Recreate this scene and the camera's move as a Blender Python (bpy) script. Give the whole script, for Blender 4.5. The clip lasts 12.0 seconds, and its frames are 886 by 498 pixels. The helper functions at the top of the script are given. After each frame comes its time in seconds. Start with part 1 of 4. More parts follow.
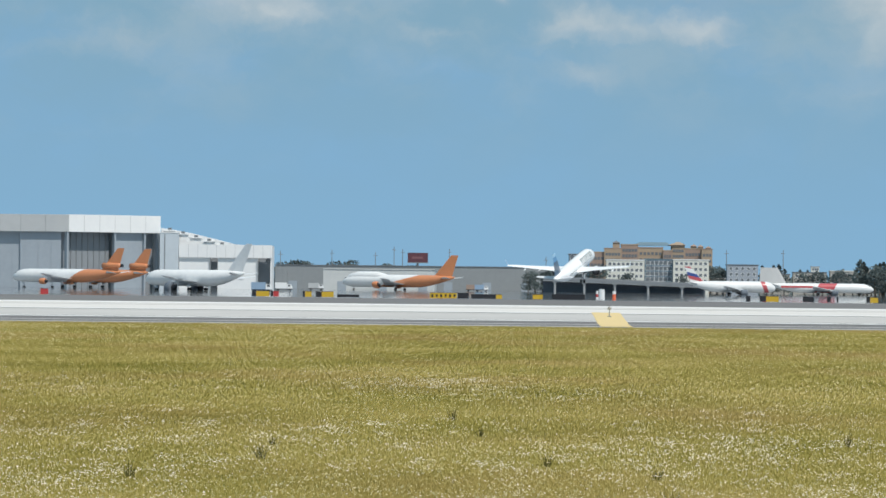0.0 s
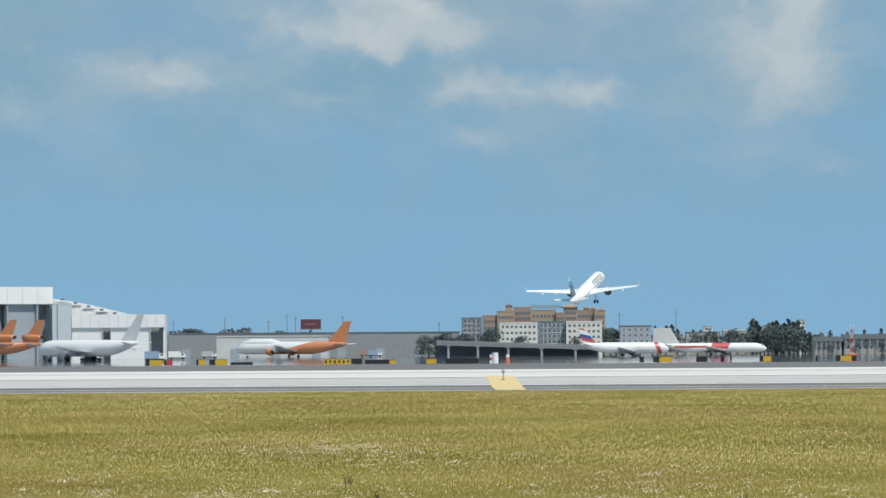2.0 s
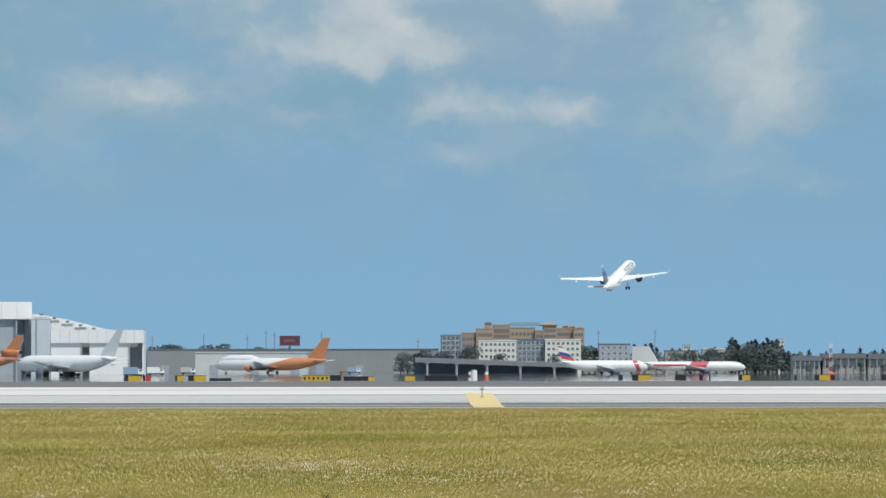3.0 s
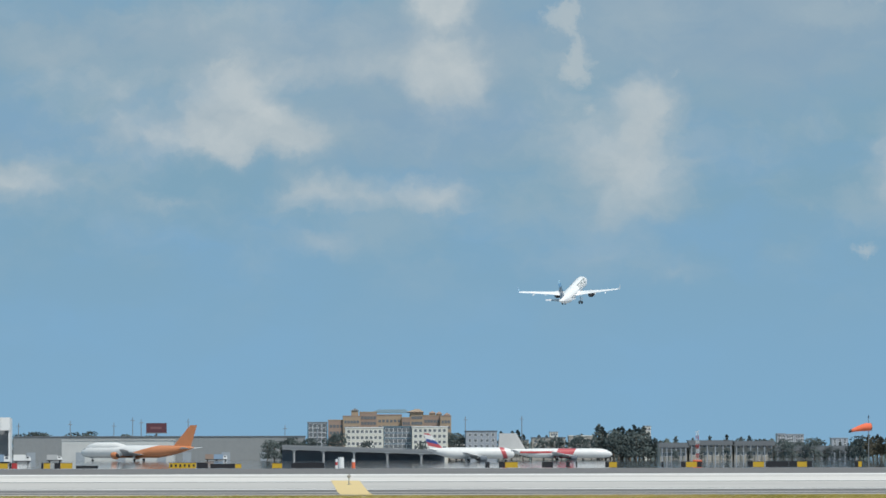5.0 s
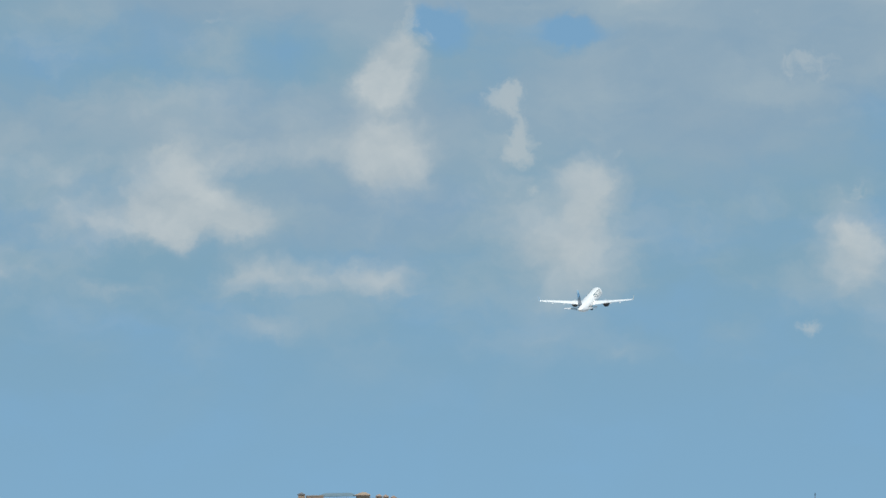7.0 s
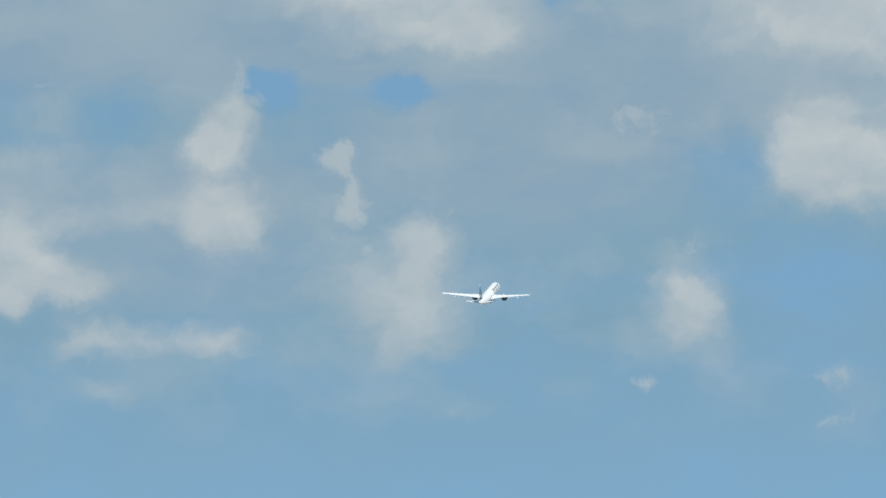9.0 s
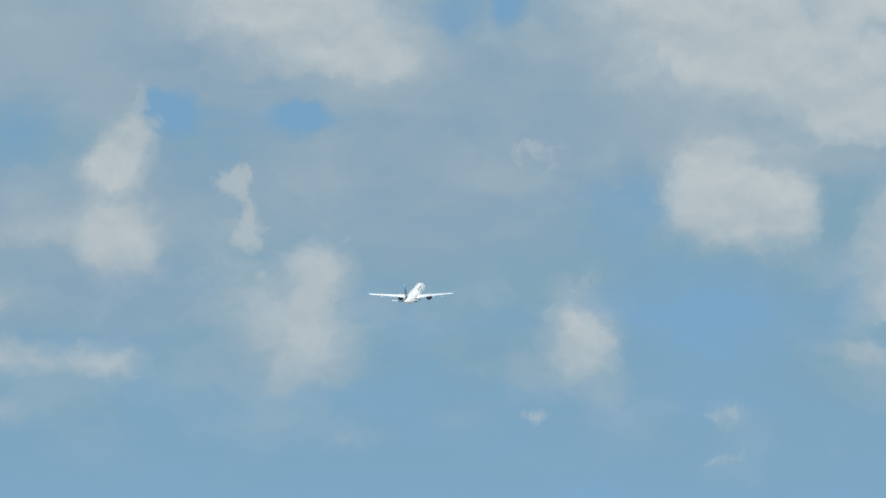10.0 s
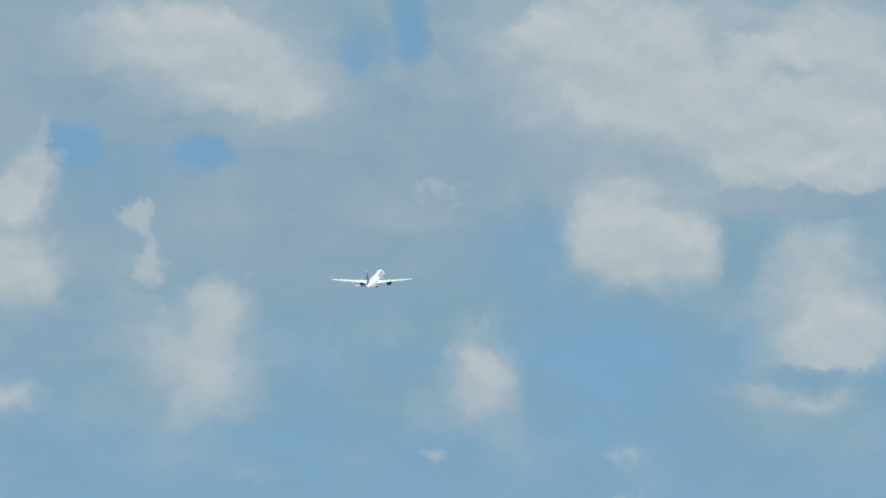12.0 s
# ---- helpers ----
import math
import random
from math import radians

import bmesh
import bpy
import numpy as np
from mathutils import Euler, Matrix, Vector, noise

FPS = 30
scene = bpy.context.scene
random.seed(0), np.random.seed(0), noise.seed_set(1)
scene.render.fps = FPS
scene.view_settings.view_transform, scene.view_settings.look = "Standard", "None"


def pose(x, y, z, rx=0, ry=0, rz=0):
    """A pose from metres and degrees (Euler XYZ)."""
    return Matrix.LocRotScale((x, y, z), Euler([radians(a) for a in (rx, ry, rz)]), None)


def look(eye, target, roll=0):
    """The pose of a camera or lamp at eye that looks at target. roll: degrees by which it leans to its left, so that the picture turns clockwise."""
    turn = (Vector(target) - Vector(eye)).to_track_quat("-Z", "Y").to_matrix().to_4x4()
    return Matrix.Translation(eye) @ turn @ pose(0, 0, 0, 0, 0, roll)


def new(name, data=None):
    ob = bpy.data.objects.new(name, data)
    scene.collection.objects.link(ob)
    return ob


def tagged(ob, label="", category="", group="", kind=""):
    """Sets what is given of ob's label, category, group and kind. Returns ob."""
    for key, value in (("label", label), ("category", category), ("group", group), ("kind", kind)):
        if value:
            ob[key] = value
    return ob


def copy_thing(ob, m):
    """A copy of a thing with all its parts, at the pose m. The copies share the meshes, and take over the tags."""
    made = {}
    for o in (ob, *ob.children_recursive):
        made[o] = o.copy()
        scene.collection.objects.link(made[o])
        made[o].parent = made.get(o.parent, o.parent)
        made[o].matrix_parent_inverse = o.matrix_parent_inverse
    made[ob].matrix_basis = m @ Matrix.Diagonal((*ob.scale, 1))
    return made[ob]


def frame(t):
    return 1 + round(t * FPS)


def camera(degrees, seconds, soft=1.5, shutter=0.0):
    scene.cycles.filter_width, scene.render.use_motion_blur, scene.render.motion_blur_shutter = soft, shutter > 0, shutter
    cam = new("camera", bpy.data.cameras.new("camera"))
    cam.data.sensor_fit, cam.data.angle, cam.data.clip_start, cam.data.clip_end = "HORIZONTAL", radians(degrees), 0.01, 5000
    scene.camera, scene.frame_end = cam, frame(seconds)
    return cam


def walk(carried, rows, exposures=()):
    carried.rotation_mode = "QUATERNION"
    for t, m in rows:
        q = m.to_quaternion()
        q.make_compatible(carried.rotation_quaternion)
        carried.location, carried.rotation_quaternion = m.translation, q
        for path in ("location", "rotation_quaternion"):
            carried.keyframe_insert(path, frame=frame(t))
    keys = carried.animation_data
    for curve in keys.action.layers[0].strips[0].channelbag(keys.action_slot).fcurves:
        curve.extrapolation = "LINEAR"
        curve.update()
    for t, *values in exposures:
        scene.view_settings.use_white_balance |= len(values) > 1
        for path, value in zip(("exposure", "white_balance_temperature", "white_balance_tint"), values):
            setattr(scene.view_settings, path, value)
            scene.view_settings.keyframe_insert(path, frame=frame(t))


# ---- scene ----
# Stand of the camera: on the grass beside the field, 3 m over the ground, looking north (+y).
# Far things are placed to fit the camera's view: by bearing and rise from its eye, in steps of 1/10307 rad, and by
# distance north.
EYE = Vector((0.0, 0.0, 3.0))
STEP = 1 / 10307


def east(b, d):
    """Metres east of the stand for a bearing b at d metres north."""
    return d * math.tan(b * STEP)


def rise(e, d):
    """Height in metres of what stands e steps over the eye's level at d metres."""
    return EYE.z + d * math.tan(e * STEP)


cam = camera(8.7, 12.0, soft=1.6)
PATH = [  # seconds, heading east of north, pitch, roll in degrees
    (0.0, -0.965, 0.354, 0.617),
    (0.5, -0.479, 0.635, 0.432),
    (1.0, -0.208, 0.871, 0.226),
    (1.5, -0.000, 1.028, 0.000),
    (2.0, 0.093, 0.997, -0.375),
    (2.5, 0.002, 1.040, -0.313),
    (2.7, 0.091, 1.072, -0.227),
    (4.5, 1.319, 1.916, 0.020),
    (5.0, 1.608, 2.020, -0.130),
    (5.5, 1.920, 2.106, -0.370),
    (6.0, 2.122, 2.206, -0.450),
    (6.5, 2.157, 2.310, -0.500),
    (6.7, 2.143, 2.568, -0.630),
    (8.3, 2.432, 3.117, -1.350),
    (8.5, 2.428, 3.103, -1.566),
    (9.0, 3.811, 3.376, -1.811),
    (9.5, 4.349, 3.492, -0.506),
    (10.0, 4.848, 3.644, -0.094),
    (10.5, 5.153, 3.621, 0.198),
    (11.0, 5.332, 3.030, 0.172),
    (11.5, 5.646, 3.479, 0.162),
    (12.0, 5.817, 4.019, 0.615),
]


def aim(h, p, r):
    h, p = radians(h), radians(p)
    way = Vector((math.sin(h) * math.cos(p), math.cos(h) * math.cos(p), math.sin(p)))
    return look(EYE, EYE + way * 100, r)


walk(cam, [(t, aim(h, p, r)) for t, h, p, r in PATH], [(0.0, 0.07), (1.0, 0.05), (2.7, 0.04), (4.5, -0.03), (6.7, -0.04), (8.3, -0.04), (12.0, -0.05)])

# ---- world, sun ----
SUN_AZ, SUN_EL = radians(146), radians(57)  # east of north, over the horizon
world = bpy.data.worlds.new("world")
scene.world = world
world.use_nodes = True
wn, wl = world.node_tree.nodes, world.node_tree.links
wn.clear()


def wmath(op, a, b=None, clamp=False):
    n = wn.new("ShaderNodeMath")
    n.operation, n.use_clamp = op, clamp
    for i, v in enumerate((a, b)):
        if v is None:
            continue
        if isinstance(v, (int, float)):
            n.inputs[i].default_value = v
        else:
            wl.new(v, n.inputs[i])
    return n.outputs[0]


def wmix(fac, a, b, blend="MIX"):
    n = wn.new("ShaderNodeMix")
    n.data_type, n.blend_type = "RGBA", blend
    for i, v in ((0, fac), (6, a), (7, b)):
        if isinstance(v, (int, float)):
            n.inputs[i].default_value = v
        elif isinstance(v, tuple):
            n.inputs[i].default_value = (*v, 1)
        else:
            wl.new(v, n.inputs[i])
    return n.outputs[2]


sky = wn.new("ShaderNodeTexSky")
sky.sky_type, sky.sun_disc = "NISHITA", False
sky.sun_elevation, sky.sun_rotation = SUN_EL, SUN_AZ
sky.air_density, sky.dust_density, sky.ozone_density = 1.0, 0.3, 2.0
SKY_STRENGTH = 0.1
# the low sky is clear and blue down to the horizon: it takes the tone of the air a little higher up
coord = wn.new("ShaderNodeTexCoord")
lift = wn.new("ShaderNodeVectorMath")
lift.operation = "ADD"
wl.new(coord.outputs["Generated"], lift.inputs[0])
lift.inputs[1].default_value = (0, 0, 0.42)
level = wn.new("ShaderNodeVectorMath")
level.operation = "NORMALIZE"
wl.new(lift.outputs[0], level.inputs[0])
wl.new(level.outputs[0], sky.inputs[0])
sky_tint = wmix(1.0, sky.outputs[0], (1.69, 1.95, 1.66), "MULTIPLY")

# cloud field: bearing and rise in hundreds of steps, through which the clouds are placed
split = wn.new("ShaderNodeSeparateXYZ")
wl.new(coord.outputs["Generated"], split.inputs[0])
north = wmath("MAXIMUM", wmath("ABSOLUTE", split.outputs[1]), 0.02)
cu = wmath("MULTIPLY", wmath("DIVIDE", split.outputs[0], north), 103.07)
cv = wmath("MULTIPLY", wmath("DIVIDE", split.outputs[2], north), 103.07)
plane = wn.new("ShaderNodeCombineXYZ")
wl.new(cu, plane.inputs[0])
wl.new(cv, plane.inputs[1])
wl.new(wmath("MULTIPLY", wmath("SIGN", split.outputs[1]), 3.0), plane.inputs[2])


def wnoise(scale, detail, rough, offset=(0, 0, 0), source=None, stretch=(1, 1, 1)):
    m = wn.new("ShaderNodeMapping")
    m.inputs["Location"].default_value, m.inputs["Scale"].default_value = offset, stretch
    wl.new(source or plane.outputs[0], m.inputs[0])
    n = wn.new("ShaderNodeTexNoise")
    n.inputs["Scale"].default_value, n.inputs["Detail"].default_value, n.inputs["Roughness"].default_value = scale, detail, rough
    wl.new(m.outputs[0], n.inputs["Vector"])
    return n


def wshift(source, noise_node, amount):
    a = wn.new("ShaderNodeVectorMath")
    a.operation = "SUBTRACT"
    wl.new(noise_node.outputs["Color"], a.inputs[0])
    a.inputs[1].default_value = (0.5, 0.5, 0.5)
    b = wn.new("ShaderNodeVectorMath")
    b.operation = "MULTIPLY_ADD"
    wl.new(a.outputs[0], b.inputs[0])
    b.inputs[1].default_value = (amount, amount, 0)
    wl.new(source, b.inputs[2])
    return b.outputs[0]


warped = wshift(plane.outputs[0], wnoise(0.5, 2, 0.5), 0.22)
warped = wshift(warped, wnoise(1.2, 7, 0.6, (3, 1, 0)), 0.85)
flat = wn.new("ShaderNodeVectorMath")
flat.operation = "MULTIPLY"
wl.new(warped, flat.inputs[0])
flat.inputs[1].default_value = (1, 1, 0)


def puff(total, b, e, rb, re, strength, turn=0):
    """Adds one soft cloud at bearing b and rise e (steps), rb and re wide and high."""
    m = wn.new("ShaderNodeMapping")
    m.vector_type = "TEXTURE"
    m.inputs["Location"].default_value = (b / 100, e / 100, 0)
    m.inputs["Rotation"].default_value = (0, 0, radians(turn))
    m.inputs["Scale"].default_value = (rb / 100 * 1.72, re / 100 * 1.72, 1)
    wl.new(flat.outputs[0], m.inputs[0])
    g = wn.new("ShaderNodeTexGradient")
    g.gradient_type = "SPHERICAL"
    wl.new(m.outputs[0], g.inputs[0])
    s = wmath("MULTIPLY", g.outputs[1], strength * 1.12)
    return s if total is None else wmath("ADD", total, s)


# clouds: bearing, rise, half width, half height, strength, turn
SUNLIT = (
    "655 1058 215 112 .8 -4", "739 1001 110 45 .4 0", "546 1123 180 70 .5 0", "1225 1118 150 110 .66 0", "1348 1029 70 50 .45 0", "1398 1142 120 80 .45 0",
    "1615 950 270 100 .8 -4", "1460 1060 300 150 .42 0", "1553 997 80 50 .5 0", "1728 894 150 45 .55 0", "1675 1127 190 100 .5 0", "1815 1049 110 140 .55 0", "1425 751 125 85 .95 -10",
    "1330 815 70 60 .6 0", "1310 703 120 50 .45 0", "1500 752 55 50 .45 0", "1735 660 112 130 .95 8", "1807 580 70 60 .6 0", "1700 548 80 40 .45 0",
    "1721 462 130 24 .5 -4", "1608 485 40 25 .4 0", "320 872 48 66 .8 -15", "281 811 60 45 .55 0", "293 675 60 80 .5 0",
    "632 556 100 110 .72 12", "659 621 50 50 .4 0", "595 490 110 55 .36 0", "487 719 40 60 .35 0", "1109 538 72 62 .72 -15", "1145 468 50 65 .55 0",
    "1100 422 80 38 .28 0", "1425 336 60 35 .45 0", "1374 371 30 28 .4 0", "286 455 45 42 .45 0", "507 338 100 32 .26 0", "698 321 110 32 .26 0",
    "1711 370 130 28 .22 0",
    "-42 841 90 90 .38 0", "-20 562 90 42 .4 0", "50 558 50 30 .45 0", "277 808 42 38 .6 0", "204 704 150 48 .5 0", "300 650 62 58 .5 0",
    "43 673 100 30 .36 0", "155 456 140 34 .7 0", "47 478 50 28 .36 0", "85 382 80 24 .34 0", "462 627 80 60 .32 0",
    "1189 365 40 28 .36 0", "1388 273 70 40 .36 0",
    "-72 641 78 62 .85 0", "-77 566 100 48 .68 0", "-287 636 120 52 .48 0", "-217 561 125 45 .52 0", "-407 665 80 50 .3 0", "-487 475 165 42 .5 -4",
    "-187 451 70 20 .45 0", "-147 766 150 45 .34 0", "724 326 70 38 .34 0", "614 406 120 40 .3 0", "-446 345 70 30 .2 0", "855 537 60 60 .22 0",
    "-482 511 150 42 .42 0", "-722 623 150 40 .32 0", "87 373 90 28 .28 0", "558 350 50 20 .25 0", "-753 417 60 30 .22 0",
    "-403 260 70 20 .14 0",
    "-732 424 45 28 .26 0", "-813 428 30 25 .2 0", "-944 487 60 22 .35 0", "-321 353 60 25 .14 0",
)
WISPS = (
    "506 775 30 22 .62 0", "527 689 26 32 .62 0", "549 609 12 10 .55 0", "1045 361 18 11 .7 20", "1045 830 38 22 .5 0", "703 682 14 10 .2 0",
    "953 914 20 12 .3 0", "1696 1153 40 20 .4 0",
    "334 892 30 45 .5 0", "496 772 36 20 .5 0", "529 695 22 32 .5 25", "-10 921 16 18 .35 0", "1376 364 42 18 .4 0", "1379 284 34 18 .35 0",
    "1126 598 26 20 .4 0",
    "529 727 14 45 .5 0", "-92 691 40 22 .4 0", "298 727 24 45 .4 0", "670 627 34 45 .35 0",
)
GREY = (
    "317 1027 220 110 .62 0", "962 985 250 90 .5 0", "822 846 250 105 .45 0", "1115 897 220 90 .48 0", "1319 876 120 80 .4 0", "1647 821 240 24 .75 3",
    "1522 1063 200 100 .4 0", "1006 688 300 75 .3 0", "559 947 220 26 .5 0",
    "142 1017 280 65 .75 0", "913 887 260 110 .42 0", "-89 983 140 90 .4 0", "633 949 260 26 .4 0", "151 615 300 80 .3 0",
    "303 627 350 120 .4 0", "353 747 320 70 .4 0", "-47 736 300 55 .35 0", "-427 716 250 70 .4 0", "876 678 200 150 .36 0", "173 526 300 60 .22 0",
    "-397 555 260 40 .25 0",
    "-582 592 300 45 .3 0",
)
# dark flat bases and clefts that cut into the sunlit clouds
CLEFTS = (
    "1710 822 190 18 .75 2", "1590 752 24 70 .6 0", "1640 880 40 16 .2 0", "560 935 260 20 .5 2", "1250 900 200 26 .4 0",
    "150 417 170 10 .4 0", "1700 508 140 12 .4 0", "600 690 40 30 .4 0", "200 925 260 24 .3 0", "1540 1085 30 60 .3 10", "1690 1060 120 16 .35 12",
)
CLEAR = (
    "986 1123 26 62 .95 8", "394 900 45 34 .8 0", "630 895 66 28 .7 0", "1064 901 24 15 .45 0", "1332 532 120 85 .45 0", "890 1050 40 60 .3 0",
    "1404 462 90 60 .25 0",
    "380 921 40 30 .7 0", "118 857 60 50 .4 0", "626 894 45 22 .4 0", "1297 553 110 60 .2 0",
)


def field_of(clouds):
    total = None
    for c in clouds:
        total = puff(total, *(float(v) for v in c.split()))
    return total


def soft(value, low, high_at):
    n = wn.new("ShaderNodeMapRange")
    n.interpolation_type = "SMOOTHSTEP"
    n.inputs["From Min"].default_value, n.inputs["From Max"].default_value = low, high_at
    wl.new(value, n.inputs["Value"])
    return n.outputs[0]


def ragged(field, noise_out, amount, low, high_at):
    """Opacity of a sum of puffs whose edges are broken by noise."""
    present = wmath("MULTIPLY", field, 5.0, True)
    rough_edge = wmath("MULTIPLY", wmath("MULTIPLY", wmath("SUBTRACT", noise_out, 0.5), amount), present)
    body = wmath("ADD", wmath("MULTIPLY", field, 0.6, True), 0.44)
    return wmath("MULTIPLY", soft(wmath("ADD", field, rough_edge), low, high_at), body, True)


clear = field_of(CLEAR)
grain = wnoise(0.75, 7, 0.52, (0, 7, 0), warped, (1, 1.3, 1)).outputs[0]
fine_grain = wnoise(2.6, 6, 0.55, (4, 2, 0), warped, (1, 1.25, 1)).outputs[0]
both_grains = wmath("ADD", wmath("MULTIPLY", grain, 0.72), wmath("MULTIPLY", fine_grain, 0.28))
# thin teal veil that thickens with height, in long flat streaks
streaks = wnoise(0.32, 6, 0.52, (2.3, 5.1, 0), warped, (1, 2.1, 1)).outputs[0]
height = soft(cv, 0.6, 6.0)
veil = wmath("MULTIPLY", soft(streaks, 0.16, 0.62), wmath("ADD", wmath("MULTIPLY", height, 0.8), 0.2))
veil = wmath("MULTIPLY", wmath("SUBTRACT", veil, wmath("MULTIPLY", clear, 1.2), True), 0.95)
overcast = wmath("MULTIPLY", soft(cv, 6.0, 9.5), wmath("ADD", wmath("MULTIPLY", soft(streaks, 0.3, 0.62), 0.3), 0.22))
grey = ragged(wmath("SUBTRACT", wmath("ADD", field_of(GREY), overcast), wmath("MULTIPLY", clear, 0.9)), both_grains, 0.6, 0.02, 0.8)
lit_field = wmath("SUBTRACT", field_of(SUNLIT), wmath("MULTIPLY", field_of(CLEFTS), 1.0))
sunlit = ragged(wmath("SUBTRACT", lit_field, wmath("MULTIPLY", clear, 0.55)), both_grains, 1.25, 0.04, 0.92)
sunlit = wmath("MULTIPLY", sunlit, wmath("ADD", wmath("MULTIPLY", soft(cv, 2.8, 5.2), 0.45), 0.55))
wisps = ragged(field_of(WISPS), wnoise(4.0, 6, 0.6, (1, 3, 0), warped).outputs[0], 2.2, 0.06, 0.85)
above = wnoise(0.75, 4, 0.5, (0, 7.35, 0), warped, (1, 1.3, 1)).outputs[0]
tops = wmath("ADD", wmath("MULTIPLY", wmath("SUBTRACT", grain, above), 1.6), 0.5, True)
tone = wmath("MULTIPLY", tops, wmath("ADD", wmath("MULTIPLY", sunlit, 0.75), 0.4), True)
sunlit_colour = wmix(tone, (0.375, 0.46, 0.515), (0.56, 0.612, 0.628))
grey_colour = wmix(soft(streaks, 0.3, 0.7), (0.252, 0.373, 0.482), (0.325, 0.428, 0.512))
scaled = wmix(1.0, sky_tint, (SKY_STRENGTH,) * 3, "MULTIPLY")
tinted = wmix(veil, scaled, (0.216, 0.374, 0.484))
thin_cloud = soft(wnoise(0.42, 7, 0.56, (6.2, 1.7, 0), warped, (1, 1.7, 1)).outputs[0], 0.44, 0.72)
thin_cloud = wmath("MULTIPLY", wmath("MULTIPLY", thin_cloud, soft(cv, 1.4, 5.5)), wmath("SUBTRACT", 0.5, wmath("MULTIPLY", clear, 0.8), True))
tinted = wmix(wmath("MULTIPLY", grey, 0.85), tinted, grey_colour)
tinted = wmix(thin_cloud, tinted, (0.365, 0.468, 0.53))
tinted = wmix(wmath("MULTIPLY", sunlit, 0.9), tinted, sunlit_colour)
tinted = wmix(wmath("MULTIPLY", wisps, 0.6), tinted, (0.50, 0.56, 0.58))
bg = wn.new("ShaderNodeBackground")
wl.new(tinted, bg.inputs[0])
out = wn.new("ShaderNodeOutputWorld")
wl.new(bg.outputs[0], out.inputs[0])

sun = new("sun", bpy.data.lights.new("sun", "SUN"))
sun.data.energy, sun.data.angle, sun.data.color = 3.5, radians(0.5), (1.0, 0.95, 0.88)
sun.matrix_world = look((300 * math.sin(SUN_AZ), 300 * math.cos(SUN_AZ), 400), (300 * math.sin(SUN_AZ) - math.sin(SUN_AZ) * math.cos(SUN_EL), 300 * math.cos(SUN_AZ) - math.cos(SUN_AZ) * math.cos(SUN_EL), 400 - math.sin(SUN_EL)))


# ---- materials ----
def material(name, colour, rough=0.6, metal=0.0, second=None, scale=0.5, amount=0.5, bump=0.0, fine=6.0, spec=0.5, thin=0.0):
    """Paint, concrete and the like: two tones mixed by coarse and fine noise, with relief."""
    m = bpy.data.materials.new(name)
    m.use_nodes = True
    n, l = m.node_tree.nodes, m.node_tree.links
    p = n["Principled BSDF"]
    p.inputs["Roughness"].default_value, p.inputs["Metallic"].default_value = rough, metal
    p.inputs["Specular IOR Level"].default_value = spec
    c = n.new("ShaderNodeTexCoord")
    a = n.new("ShaderNodeTexNoise")
    a.inputs["Scale"].default_value, a.inputs["Detail"].default_value = scale, 4
    b = n.new("ShaderNodeTexNoise")
    b.inputs["Scale"].default_value, b.inputs["Detail"].default_value = scale * fine, 3
    l.new(c.outputs["Object"], a.inputs["Vector"])
    l.new(c.outputs["Object"], b.inputs["Vector"])
    s = n.new("ShaderNodeMath")
    s.operation = "MULTIPLY_ADD"
    l.new(b.outputs[0], s.inputs[0])
    s.inputs[1].default_value = 0.5
    t = n.new("ShaderNodeMath")
    t.operation = "MULTIPLY"
    l.new(a.outputs[0], t.inputs[0])
    t.inputs[1].default_value = 0.5
    l.new(t.outputs[0], s.inputs[2])
    r = n.new("ShaderNodeMapRange")
    r.inputs["From Min"].default_value, r.inputs["From Max"].default_value = 0.36, 0.64
    l.new(s.outputs[0], r.inputs["Value"])
    k = n.new("ShaderNodeMix")
    k.data_type = "RGBA"
    second = second or tuple(v * 0.86 for v in colour)
    mid = tuple(x + (y - x) * amount for x, y in zip(colour, second))
    k.inputs[6].default_value, k.inputs[7].default_value = (*colour, 1), (*mid, 1)
    l.new(r.outputs[0], k.inputs[0])
    l.new(k.outputs[2], p.inputs["Base Color"])
    if thin:
        tr = n.new("ShaderNodeBsdfTranslucent")
        l.new(k.outputs[2], tr.inputs[0])
        mx = n.new("ShaderNodeMixShader")
        mx.inputs[0].default_value = thin
        l.new(p.outputs[0], mx.inputs[1])
        l.new(tr.outputs[0], mx.inputs[2])
        l.new(mx.outputs[0], n["Material Output"].inputs[0])
    if bump:
        h = n.new("ShaderNodeBump")
        h.inputs["Strength"].default_value, h.inputs["Distance"].default_value = bump, 0.05
        l.new(b.outputs[0], h.inputs["Height"])
        l.new(h.outputs[0], p.inputs["Normal"])
    return m


